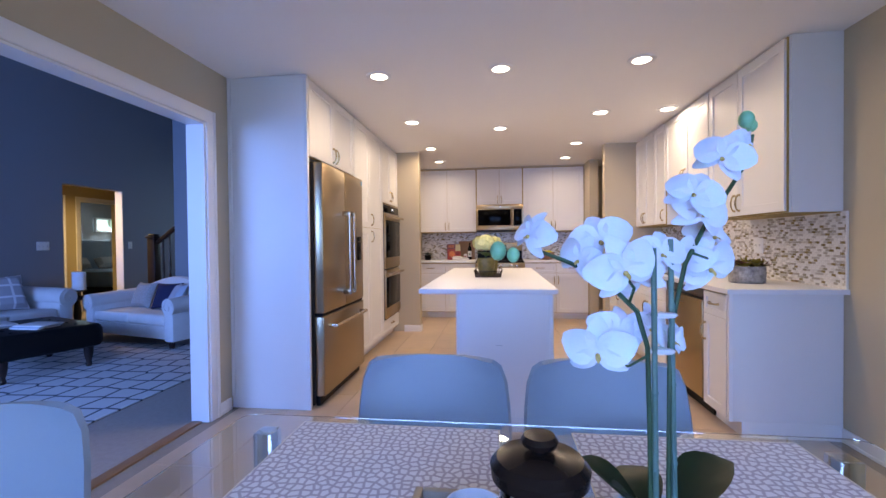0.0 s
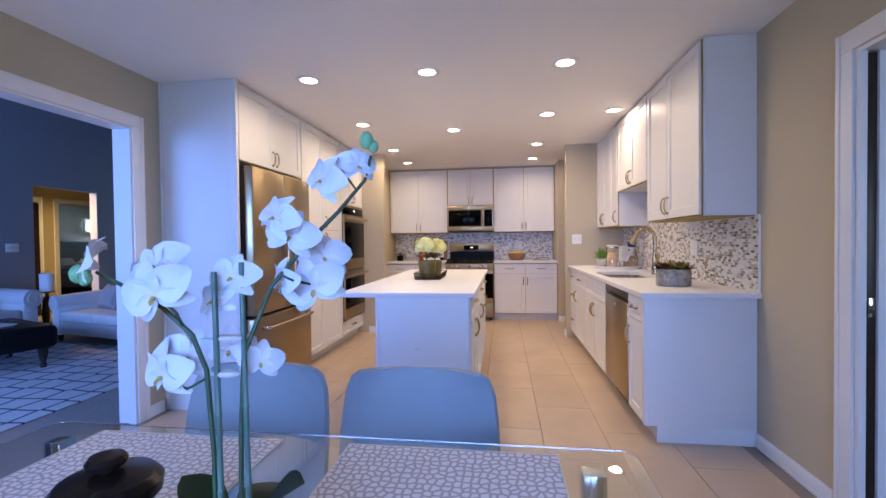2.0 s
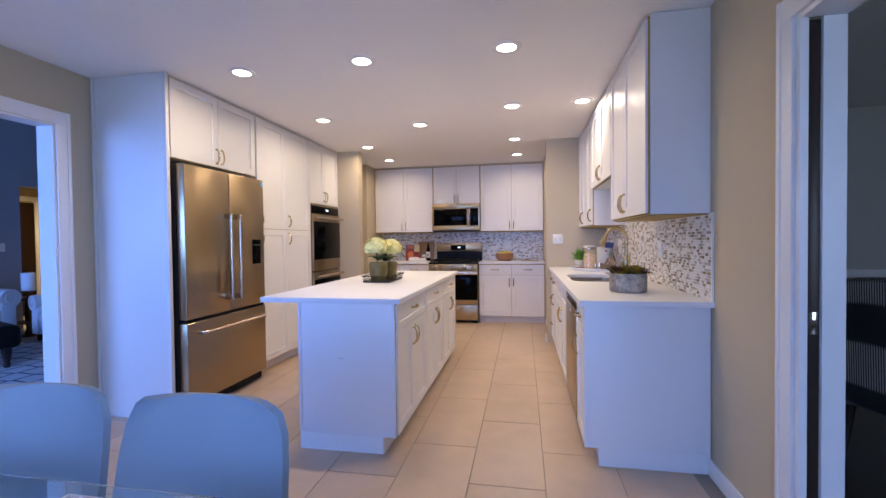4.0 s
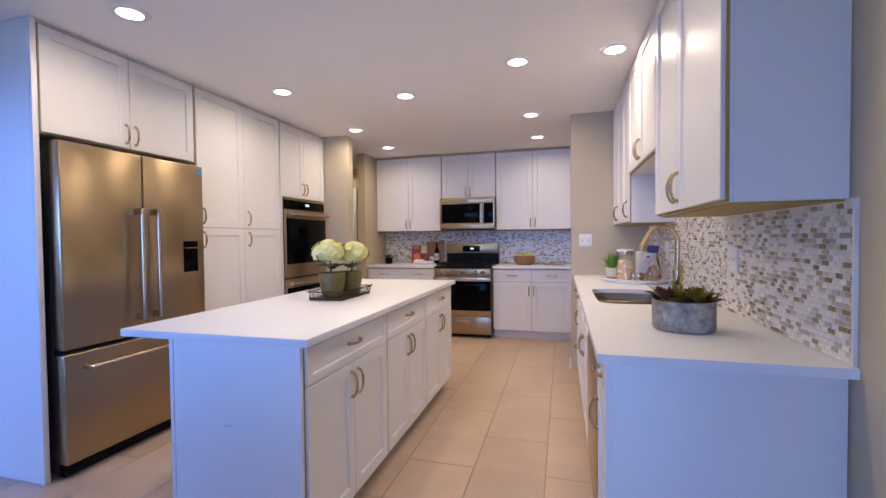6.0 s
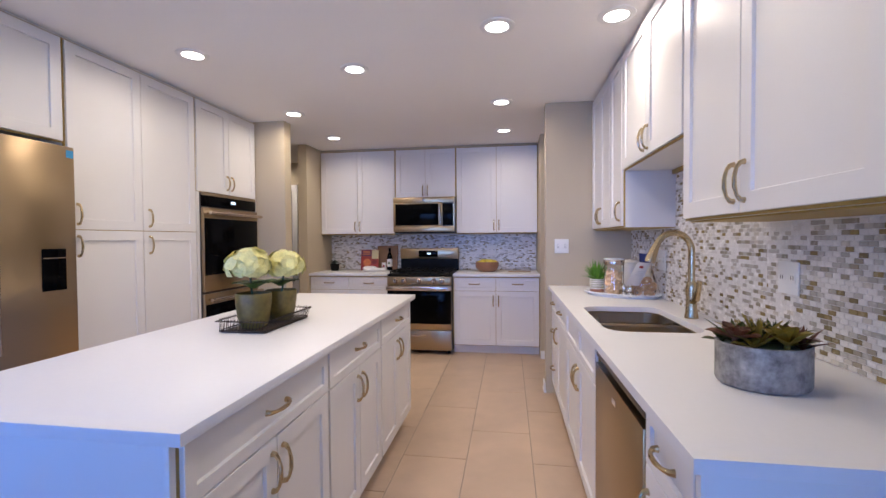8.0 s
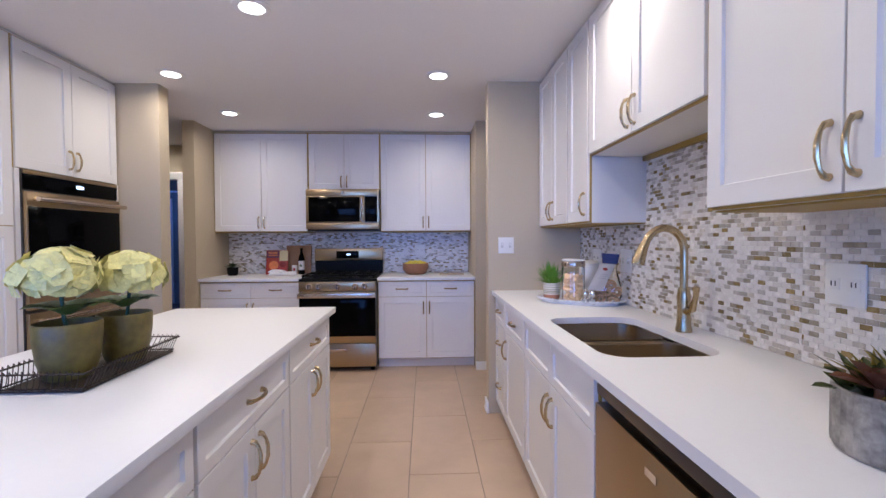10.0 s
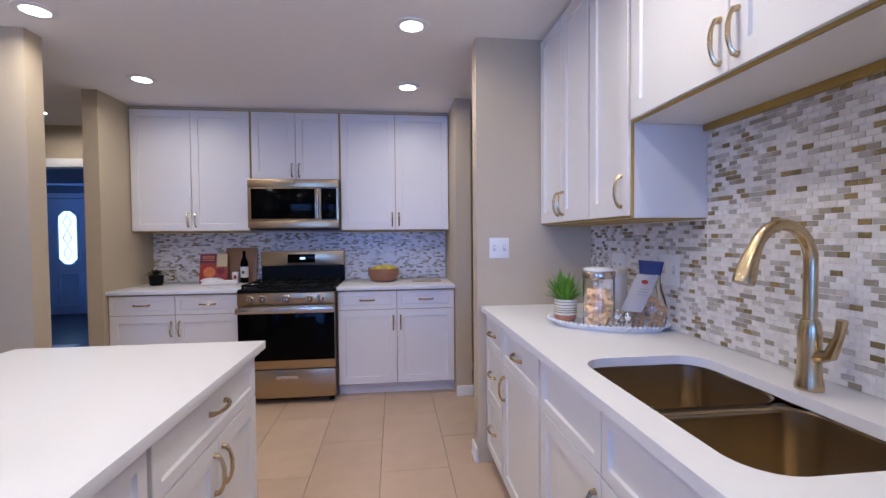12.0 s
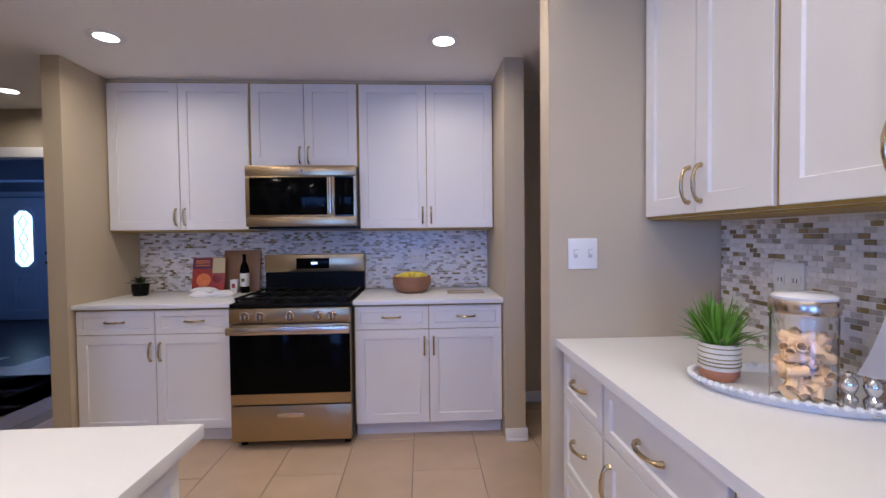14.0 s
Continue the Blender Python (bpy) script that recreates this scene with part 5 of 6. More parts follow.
for x0, x1 in ((-0.30, 0.20), (0.378, 0.868)):
    pm = thing("placemat", at(0, 0), "white and grey patterned woven placemat on the glass", "placemat", "placemats")
    part("cloth", B(x0, x1, 0.78, 1.203, TZT - 0.0015, TZT + 0.0015), MATM, pm)
    bm = bmesh.new()
    for args in ((x0 - 0.003, x1 + 0.003, 1.2035, 1.2065), (x0 - 0.003, x1 + 0.003, 0.7765, 0.7795), (x0 - 0.003, x0 - 0.0003, 0.78, 1.203), (x1 + 0.0003, x1 + 0.003, 0.78, 1.203)):
        box(bm, *args, TZT - 0.0015, TZT + 0.0018)
    part("hem", bm, STRIPE, pm, "stitched pale hem")
wt2 = thing("wooden_tray", at(0.225, 0.65, TZT + 0.002), "light wooden tray with a pale blue base", "tray")
part("base", B(-0.15, 0.15, -0.19, 0.19, 0.0005, 0.010), mat("pale_blue_tray", (0.45, 0.58, 0.68), 0.4, 0, 0.05), wt2, "pale blue tray base")
for args in ((-0.165, -0.151, -0.205, 0.205), (0.151, 0.165, -0.205, 0.205), (-0.1505, 0.1505, -0.205, -0.191), (-0.1505, 0.1505, 0.191, 0.205)):
    part("side_board", B(*args, 0.0005, 0.05, bevel=0.003), WOODL, wt2)
fp = thing("french_press", at(0.252, 0.680, TZT + 0.0125), "glass french press coffee pot with a brown lid", "coffee pot")
part("beaker", lathe(bmesh.new(), [(0.048, 0.004), (0.05, 0.012), (0.05, 0.165), (0.0515, 0.17), (0.048, 0.165), (0.047, 0.012), (0.01, 0.008)], n=32), CLEAR, fp, "clear glass beaker").visible_shadow = False
part("lid", lathe(bmesh.new(), [(0.051, 0.155), (0.060, 0.162), (0.0615, 0.176), (0.053, 0.186), (0.025, 0.193), (0.012, 0.195)], n=36), LIDM, fp, "glossy brown lid")
part("knob", lathe(bmesh.new(), [(0.010, 0.194), (0.011, 0.199), (0.021, 0.202), (0.023, 0.208), (0.019, 0.214), (0.001, 0.215)], n=28), LIDM, fp)
part("handle", tube(bmesh.new(), [(-0.046, -0.026, 0.135), (-0.075, -0.05, 0.138), (-0.092, -0.062, 0.10), (-0.086, -0.055, 0.05), (-0.046, -0.022, 0.036)], [0.012, 0.014, 0.013, 0.012, 0.010], 10), LIDM, fp)
part("ring_band", lathe(bmesh.new(), [(0.0505, 0.03), (0.052, 0.032), (0.052, 0.045), (0.0505, 0.047)], n=32, cap=False), CHROME, fp)
for x, y in ((0.125, 0.60), (0.165, 0.765)):
    c = thing("coffee_cup", at(x, y, TZT + 0.0125), "white ceramic coffee cup on the tray", "cup", "coffee cups")
    part("bowl", lathe(bmesh.new(), [(0.022, 0.0005), (0.026, 0.006), (0.040, 0.03), (0.043, 0.07), (0.0405, 0.07), (0.037, 0.03), (0.02, 0.01), (0.001, 0.009)], n=28), CERAM, c)
    part("handle", tube(bmesh.new(), [(-0.04, 0, 0.055), (-0.062, 0, 0.05), (-0.06, 0, 0.025), (-0.036, 0, 0.022)], 0.005, 8), CERAM, c)
nk = single("teal_napkin", cushion(bmesh.new(), (0, 0, 0.017), 0.12, 0.09, 0.03, Matrix.Rotation(0.4, 4, "Z")), TEAL, "folded teal cloth napkin on the tray", "napkin", m=at(0.335, 0.745, TZT + 0.0125))

# ---- orchid ----
oc = thing("orchid", at(0.405, 0.712, TZT + 0.002), "white artificial orchid with bamboo stakes in a white pot", "potted plant")
OX, OY, OZ = 0.405, 0.712, TZT + 0.002


def rel(p):
    return (p[0] - OX, p[1] - OY, p[2] - OZ)


part("pot", lathe(bmesh.new(), [(0.04, 0.0), (0.045, 0.004), (0.058, 0.10), (0.062, 0.11), (0.058, 0.11), (0.052, 0.095), (0.001, 0.093)], n=32), CERAM, oc, "white ceramic pot")
s1 = [(0.414, 0.710, 0.84), (0.416, 0.711, 1.00), (0.419, 0.716, 1.10), (0.446, 0.738, 1.185), (0.486, 0.765, 1.243), (0.522, 0.785, 1.285), (0.556, 0.800, 1.33), (0.564, 0.805, 1.365)]
s2 = [(0.389, 0.697, 0.84), (0.388, 0.697, 0.98), (0.384, 0.692, 1.085), (0.370, 0.686, 1.13), (0.335, 0.680, 1.165), (0.29, 0.676, 1.190), (0.245, 0.680, 1.208)]
for s in (s1, s2):
    part("stem", tube(bmesh.new(), [rel(p) for p in s], [0.0031] * (len(s) - 3) + [0.0029, 0.0026, 0.0022], 8), STEMM, oc)
for a, b in (((0.424, 0.714, 0.84), (0.419, 0.714, 1.218)), ((0.396, 0.699, 0.84), (0.393, 0.697, 1.207))):
    bm = bmesh.new()
    zs = [0, 0.09, 0.093, 0.096, 0.19, 0.193, 0.196, 0.29, 0.293, 0.296, 0.378]
    tube(bm, [rel(tuple(Vector(a).lerp(Vector(b), z / 0.378))) for z in zs], [0.0038, 0.0037, 0.0048, 0.0037, 0.0037, 0.0047, 0.0036, 0.0036, 0.0045, 0.0036, 0.0034], 8)
    part("bamboo_stake", bm, STAKE, oc)


def orchid_flower(c, face, size, turn=0.0):
    """Five broad petals with a small yellow lip, turned towards face."""
    f = Vector(face).normalized()
    q = f.to_track_quat("Z", "Y").to_matrix()
    bm = bmesh.new()
    for ang, L, w in ((90, 1.05, 0.78), (215, 1.08, 0.62), (325, 1.08, 0.62), (15, 1.18, 1.18), (165, 1.18, 1.18)):
        t = radians(ang + turn)
        d, sd = Vector((math.cos(t), math.sin(t), 0)), Vector((-math.sin(t), math.cos(t), 0))
        rows = []
        for i in range(7):
            s = i / 6
            hw = size * w * 0.5 * max(0.10, math.sin(math.pi * min(0.97, s ** 0.75 * 0.97)) ** 0.6)
            z = size * (0.30 * s - 0.62 * s * s) + rnd.uniform(-0.02, 0.02) * size
            p = d * (size * L * s)
            rows.append([bm.verts.new(Vector(c) + q @ (p + sd * (k * hw) + Vector((0, 0, z + 0.20 * hw * (k * k) + rnd.uniform(-0.025, 0.025) * size)))) for k in (-1, -0.5, 0, 0.5, 1)])
        for a, b in zip(rows, rows[1:]):
            for k in range(4):
                bm.faces.new((a[k], a[k + 1], b[k + 1], b[k]))
    fl = part("flower", bm, PETAL, oc, "white orchid blossom")
    bm = bmesh.new()
    blob(bm, Vector(c) + q @ Vector((0, -0.12 * size, 0.12 * size)), 0.09 * size, 0.9, 0.9, 0.9, 8)
    blade(bm, Vector(c) + q @ Vector((0, -0.1 * size, 0.1 * size)), q @ Vector((0.1, -0.6, 0.8)), 0.28 * size, 0.18 * size, 0.1, 0.4, 4)
    part("lip", bm, LIP, fl, "yellow-brown lip")


CAMW = (-0.12, -1, 0.05)
FLOWERS = [((0.506, 0.769, 1.329), (-0.45, -0.9, 0.15), 0.040), ((0.549, 0.792, 1.350), (0.5, -0.6, 0.1), 0.032), ((0.455, 0.735, 1.277), (-0.3, -0.9, 0.3), 0.038),
           ((0.470, 0.745, 1.252), (0.1, -0.9, 0.1), 0.040), ((0.500, 0.785, 1.222), (0.35, -0.8, 0.3), 0.040), ((0.490, 0.770, 1.180), (0.25, -1, -0.15), 0.047), ((0.452, 0.755, 1.19), (-0.6, -0.8, -0.1), 0.036),
           ((0.327, 0.682, 1.217), (-0.2, -1, 0.35), 0.042), ((0.347, 0.656, 1.184), (0.2, -1, -0.1), 0.045), ((0.300, 0.676, 1.195), (-0.7, -0.8, 0.1), 0.034),
           ((0.242, 0.672, 1.225), (-0.75, -0.6, 0.3), 0.036), ((0.325, 0.690, 1.080), (-0.3, -1, -0.1), 0.046), ((0.352, 0.702, 1.100), (0.3, -0.9, 0.2), 0.040), ((0.407, 0.712, 1.200), (0.1, -1, 0.3), 0.036),
           ((0.380, 0.715, 1.17), (-0.3, -0.9, 0.2), 0.036), ((0.395, 0.72, 1.105), (0.4, -0.9, 0.0), 0.034), ((0.43, 0.735, 1.085), (0.5, -0.8, 0.1), 0.032)]
for k, (c, f, s) in enumerate(FLOWERS):
    orchid_flower(rel(c), f, s * 0.85, rnd.uniform(-25, 25))
for (a, m2, b) in (((0.486, 0.765, 1.243), (0.490, 0.75, 1.262), (0.462, 0.742, 1.272)), ((0.545, 0.795, 1.316), (0.53, 0.78, 1.342), (0.510, 0.777, 1.331)), ((0.455, 0.744, 1.20), (0.475, 0.742, 1.192), (0.490, 0.778, 1.182)),
                   ((0.384, 0.692, 1.075), (0.36, 0.688, 1.062), (0.33, 0.695, 1.078)), ((0.36, 0.684, 1.140), (0.362, 0.67, 1.16), (0.347, 0.662, 1.180))):
    part("flower_stalk", tube(bmesh.new(), [rel(a), rel(m2), rel(b)], 0.0018, 6), STEMM, oc)
for c, r in (((0.557, 0.808, 1.388), 0.0115), ((0.566, 0.812, 1.380), 0.0085), ((0.203, 0.694, 1.205), 0.0115), ((0.222, 0.686, 1.200), 0.009)):
    part("bud", blob(bmesh.new(), rel(c), r, 0.9, 0.9, 1.1, 12), BUD, oc, "green closed bud")
for a, e, L, w, dr in ((5, 58, 0.15, 0.095, 0.30), (165, 48, 0.13, 0.060, 0.20), (200, 55, 0.10, 0.05, 0.2), (300, 25, 0.15, 0.06, 0.5), (-20, 20, 0.16, 0.06, 0.6), (95, 35, 0.12, 0.06, 0.4), (245, 22, 0.13, 0.055, 0.45)):
    bm = bmesh.new()
    blade(bm, (0.012 * math.cos(radians(a)), 0.012 * math.sin(radians(a)), 0.10), (math.cos(radians(a)) * math.cos(radians(e)), math.sin(radians(a)) * math.cos(radians(e)), math.sin(radians(e))), L, w, dr, 0.3, 9, 0.6)
    bmesh.ops.solidify(bm, geom=bm.faces[:], thickness=0.0015)
    part("leaf", bm, LEAFM, oc, "thick dark green leaf")
part("tie", lathe(bmesh.new(), [(0.007, 0), (0.009, 0.003), (0.007, 0.006)], n=12, sx=2.2), PAPER, oc, "pale raffia tie").matrix_basis = at(*rel((0.405, 0.704, 1.12)))
part("tie", lathe(bmesh.new(), [(0.007, 0), (0.009, 0.003), (0.007, 0.006)], n=12, sx=2.2), PAPER, oc, "pale raffia tie").matrix_basis = at(*rel((0.402, 0.703, 1.075)))


# ---- dining chairs: sits at the origin, faces -y, the back at +y ----
def dining_chair(m):
    c = thing("dining_chair", m, "grey-blue moulded shell dining chair with slim steel legs", "chair", "chairs round the table")
    bm = bmesh.new()
    grid = []
    path = [(-0.21, 0.435), (-0.19, 0.45), (-0.10, 0.452), (0.02, 0.442), (0.12, 0.448), (0.175, 0.485), (0.20, 0.55), (0.215, 0.64), (0.230, 0.73), (0.243, 0.80), (0.250, 0.845), (0.252, 0.862)]
    wid = [0.19, 0.205, 0.215, 0.222, 0.228, 0.232, 0.234, 0.234, 0.230, 0.222, 0.205, 0.180]
    for (y, z), w in zip(path, wid):
        row = []
        for k in range(13):
            u = k / 12 * 2 - 1
            wrap = 0.05 * abs(u) ** 3 * (1 if z > 0.47 else 0.35)
            row.append(bm.verts.new((u * w, y - (wrap if z > 0.47 else 0), z + (0.03 * abs(u) ** 3 if z < 0.47 else 0))))
        grid.append(row)
    for a, b in zip(grid, grid[1:]):
        for k in range(12):
            bm.faces.new((a[k], a[k + 1], b[k + 1], b[k]))
    bmesh.ops.recalc_face_normals(bm, faces=bm.faces[:])
    bmesh.ops.solidify(bm, geom=bm.faces[:], thickness=0.016)
    part("shell", bm, CHAIRM, c, "moulded grey-blue seat shell")
    bm = B(-0.18, 0.18, -0.16, 0.12, 0.415, 0.429, bevel=0.006)
    part("seat_frame", bm, CHROME, c)
    for sx in (-1, 1):
        for sy in (-1, 1):
            part("leg", tube(bmesh.new(), [(sx * 0.15, sy * 0.13, 0.418), (sx * 0.20, sy * 0.20, 0.001)], [0.012, 0.009], 8), CHROME, c, "slim steel leg")
    return c


ch = dining_chair(at(0.005, 1.24, 0.0, 0))
copy_thing(ch, at(0.505, 1.235, 0.0, 0))
copy_thing(ch, at(-0.845, 0.735, 0.0, 25))

# ---- living room ----
single("area_rug", B(-5.6, -2.57, 2.3, 4.95, 0.0008, 0.012, bevel=0.003), RUG, "grey and cream lattice area rug", "rug")


def sofa(name, m, w, seats, label):
    """Rolled-arm sofa, facing -y, centred on x."""
    s = thing(name, m, label, "sofa")
    part("base", B(-w / 2 + 0.06, w / 2 - 0.06, -0.40, 0.44, 0.12, 0.30, bevel=0.02), SOFA, s)
    for sx in (-1, 1):
        bm = B(min(sx * (w / 2 - 0.19), sx * (w / 2 - 0.02)), max(sx * (w / 2 - 0.19), sx * (w / 2 - 0.02)), -0.43, 0.40, 0.10, 0.54, bevel=0.02)
        tube(bm, [(sx * (w / 2 - 0.09), -0.445, 0.57), (sx * (w / 2 - 0.09), 0.38, 0.60)], [0.115, 0.115], 20)
        a = part("arm", bm, SOFA, s, "rolled arm")
        part("welt", tube(bmesh.new(), [(sx * (w / 2 - 0.09) + 0.1 * math.cos(t / 10 * 6.0) * (1 - t / 16), -0.452, 0.57 + 0.1 * math.sin(t / 10 * 6.0) * (1 - t / 16)) for t in range(14)], 0.006, 6), SOFA, a)
    bm = bmesh.new()
    rows = []
    for i in range(13):
        u = i / 12 * 2 - 1
        top = 0.80 + 0.10 * math.cos(u * 2.6) if abs(u) < 0.95 else 0.72
        rows.append([bm.verts.new((u * (w / 2 - 0.10), y, z)) for y, z in ((0.20, 0.30), (0.26, top - 0.06), (0.30, top), (0.38, top + 0.01), (0.44, top - 0.05), (0.46, 0.15))])
    for a, b in zip(rows, rows[1:]):
        for k in range(5):
            bm.faces.new((a[k], a[k + 1], b[k + 1], b[k]))
        bm.faces.new((a[5], a[0], b[0], b[5]))
    bm.faces.new(rows[0])
    bm.faces.new(rows[-1])
    part("backrest", bm, SOFA, s, "camel-shaped backrest")
    cw = (w - 0.40) / seats
    for k in range(seats):
        x0 = -w / 2 + 0.20 + k * cw
        part("seat_cushion", B(x0 + 0.004, x0 + cw - 0.004, -0.43, 0.22, 0.302, 0.455, bevel=0.035, seg=3), SOFA, s)
    for sx in (-1, 1):
        for y in (-0.37, 0.38):
            part("foot", lathe(bmesh.new(), [(0.022, 0.0), (0.035, 0.03), (0.04, 0.12)], c=(sx * (w / 2 - 0.12), y, 0), n=16), DARKW, s, "dark turned foot")
    return s


LS = at(-4.20, 5.22, 0.0, -14) @ Matrix.Scale(0.87, 4)
sofa("loveseat", LS, 1.86, 2, "cream rolled-arm loveseat with a curved back on the rug's edge")
sofa("sofa", at(-5.50, 3.92, 0.013, 90), 2.0, 3, "cream rolled-arm sofa against the grey wall")


def pillow(name, base, x, y, z, size, tilt, turn, material, label):
    single(name, cushion(bmesh.new(), (0, 0, 0), size, size, 0.15), material, label, "pillow", "sofa pillows", m=base @ pose(x, y, z, tilt, 0, turn))


pillow("fur_pillow", LS, -0.35, 0.06, 0.635, 0.40, 68, 0, FUR, "grey fluffy fur pillow on the loveseat")
pillow("navy_pillow", LS, 0.18, 0.04, 0.645, 0.40, 65, 18, NAVY, "navy velvet pillow on the loveseat")
pillow("grey_pillow", LS, 0.46, -0.02, 0.64, 0.42, 62, -25, BEDM, "pale grey pillow on the loveseat")
pillow("patterned_pillow", at(-5.50, 3.92, 0.013, 90), 0.52, 0.0, 0.66, 0.44, 65, -15, weave_mat("white_lattice_cloth", (0.42, 0.40, 0.42), (0.75, 0.74, 0.76), 7.0, 0.06, 0.0), "grey pillow with a white lattice print on the sofa")
ot = thing("ottoman", at(-4.385, 3.815, 0.0122, -20) @ Matrix.Diagonal((0.84, 1, 1, 1)), "black tufted leather ottoman coffee table with turned legs", "ottoman")
bm = B(-0.62, 0.62, -0.42, 0.42, 0.20, 0.43, bevel=0.06, seg=4)
part("cushion", bm, LEATHER, ot, "tufted black leather cushion")
for i in range(5):
    for j in range(3):
        part("tufting_button", blob(bmesh.new(), (-0.44 + 0.22 * i, -0.24 + 0.24 * j, 0.431), 0.016, 1, 1, 0.4, 8), LEATHER, ot)
for sx in (-1, 1):
    for sy in (-1, 1):
        part("leg", lathe(bmesh.new(), [(0.022, 0), (0.03, 0.02), (0.022, 0.05), (0.038, 0.12), (0.045, 0.21)], c=(sx * 0.50, sy * 0.32, 0), n=16), DARKW, ot, "dark turned leg")
mg = thing("magazine_stack", at(-4.58, 3.68, 0.4435, -20), "stack of magazines on the ottoman", "magazines")
for k, (mm, z) in enumerate(((PAPER, 0), (BEDM, 0.013), (PAPER, 0.026))):
    part("magazine", B(-0.15 + 0.02 * k, 0.15 + 0.02 * k, -0.11, 0.11, z, z + 0.012, bevel=0.001), mm, mg)
mg2 = copy_thing(mg, at(-4.18, 3.72, 0.4435, 0))
et = thing("end_table", at(-5.45, 5.30), "small dark round end table between the sofas", "table")
part("top", lathe(bmesh.new(), [(0.24, 0.50), (0.25, 0.505), (0.25, 0.525), (0.24, 0.53)], n=32), DARKW, et)
part("shelf", lathe(bmesh.new(), [(0.18, 0.18), (0.18, 0.20)], n=28), DARKW, et)
part("pedestal", lathe(bmesh.new(), [(0.15, 0.0005), (0.05, 0.03), (0.03, 0.10), (0.045, 0.3), (0.03, 0.5)], n=20), DARKW, et)
cd = thing("pillar_candle", at(-5.33, 5.22, 0.531), "white pillar candle on a dark holder", "candle")
part("holder", lathe(bmesh.new(), [(0.06, 0.0), (0.02, 0.02), (0.02, 0.07), (0.085, 0.09), (0.085, 0.10)], n=24), DARKW, cd)
part("candle", lathe(bmesh.new(), [(0.075, 0.101), (0.076, 0.34), (0.06, 0.345), (0.001, 0.335)], n=28), CERAM, cd)

# staircase
st = thing("staircase", at(0, 0), "dark wooden stair with turned balusters and newel post", "staircase")
NX, NY = -5.38, 6.55
bm = B(NX - 0.065, NX + 0.065, NY - 0.065, NY + 0.065, 0.0005, 1.33, bevel=0.006)
box(bm, NX - 0.085, NX + 0.085, NY - 0.085, NY + 0.085, 1.33, 1.36, bevel=0.006)
box(bm, NX - 0.06, NX + 0.06, NY - 0.06, NY + 0.06, 1.36, 1.40, bevel=0.02)
part("newel_post", bm, DARKW, st)
part("handrail", tube(bmesh.new(), [(NX + 0.06, NY, 1.26), (NX + 0.16, NY, 1.32), (NX + 0.85, NY, 1.84)], 0.038, 10), DARKW, st)
part("stringer", tube(bmesh.new(), [(NX + 0.05, NY, 0.30), (NX + 0.85, NY, 0.90)], 0.09, 8), DARKW, st)
for k in range(6):
    x = NX + 0.17 + 0.115 * k
    zt, zb = 1.30 + (x - NX - 0.12) * 0.74, 0.38 + (x - NX - 0.12) * 0.74
    prof = [(0.018, 0), (0.018, 0.2), (0.024, 0.22), (0.014, 0.26), (0.022, 0.40), (0.014, 0.62), (0.016, zt - zb)]
    part("baluster", lathe(bmesh.new(), prof, c=(x, NY, zb), n=12), DARKW, st)
for k in range(4):
    part("tread", B(NX + 0.1 + 0.24 * k, NX + 0.37 + 0.24 * k, NY + 0.04, NY + 1.2, 0.16 * (k + 1) + 0.14, 0.16 * (k + 1) + 0.18, bevel=0.006), DARKW, st)
    part("riser", B(NX + 0.12 + 0.24 * k, NX + 0.14 + 0.24 * k, NY + 0.04, NY + 1.2, 0.16 * k + 0.18 if k else 0.0005, 0.16 * (k + 1) + 0.1395), TRIM, st)
sc = thing("wall_sconce", at(-5.5, 8.495, 1.62), "small white glass wall sconce", "wall lamp")
part("bracket", B(-0.04, 0.04, -0.03, 0.0, -0.04, 0.04, bevel=0.008), BLACK, sc)
for s in (-1, 1):
    part("shade", blob(bmesh.new(), (s * 0.09, -0.08, 0.03), 0.07, 1, 1, 1.1, 14), CERAM, sc)
    part("arm", tube(bmesh.new(), [(0, -0.03, 0), (s * 0.05, -0.06, -0.05), (s * 0.09, -0.08, -0.03)], 0.008, 6), BLACK, sc)

# bedroom seen through the hall
bd = thing("bed", at(-9.4, 9.9), "bed with blue-grey bedding and a tufted headboard", "bed")
part("mattress", B(-0.9, 1.1, -0.8, 0.8, 0.25, 0.62, bevel=0.06), BEDM, bd)
part("base", B(-0.9, 1.08, -0.78, 0.78, 0.0005, 0.25), DARKW, bd)
part("headboard", B(-1.05, -0.92, -0.85, 0.85, 0.1, 1.35, bevel=0.04), BEDM, bd)
for y in (-0.4, 0.4):
    part("pillow", cushion(bmesh.new(), (-0.62, y, 0.78), 0.3, 0.6, 0.25, Matrix.Rotation(0.9, 4, "Y")), PAPER, bd)
nl = thing("bedside_lamp", at(-10.6, 11.5, 0.62), "lit bedside lamp with a drum shade", "lamp")
part("base", lathe(bmesh.new(), [(0.08, 0), (0.05, 0.1), (0.08, 0.22), (0.02, 0.30)], n=18), CERAM, nl)
part("shade", lathe(bmesh.new(), [(0.20, 0.30), (0.17, 0.55)], n=24, cap=False), LAMPS, nl, "lit fabric shade")
ns = thing("nightstand", at(-10.6, 11.5), "small pale wooden nightstand beside the bed", "nightstand")
part("body", B(-0.25, 0.25, -0.25, 0.25, 0.0005, 0.59, bevel=0.005), WOODL, ns)
part("top", B(-0.27, 0.27, -0.27, 0.27, 0.5905, 0.619, bevel=0.004), WOODL, ns)

# ---- front doors in the foyer ----
WD = mat("white_door_paint", (0.72, 0.74, 0.78), 0.4, 0, 0.02)


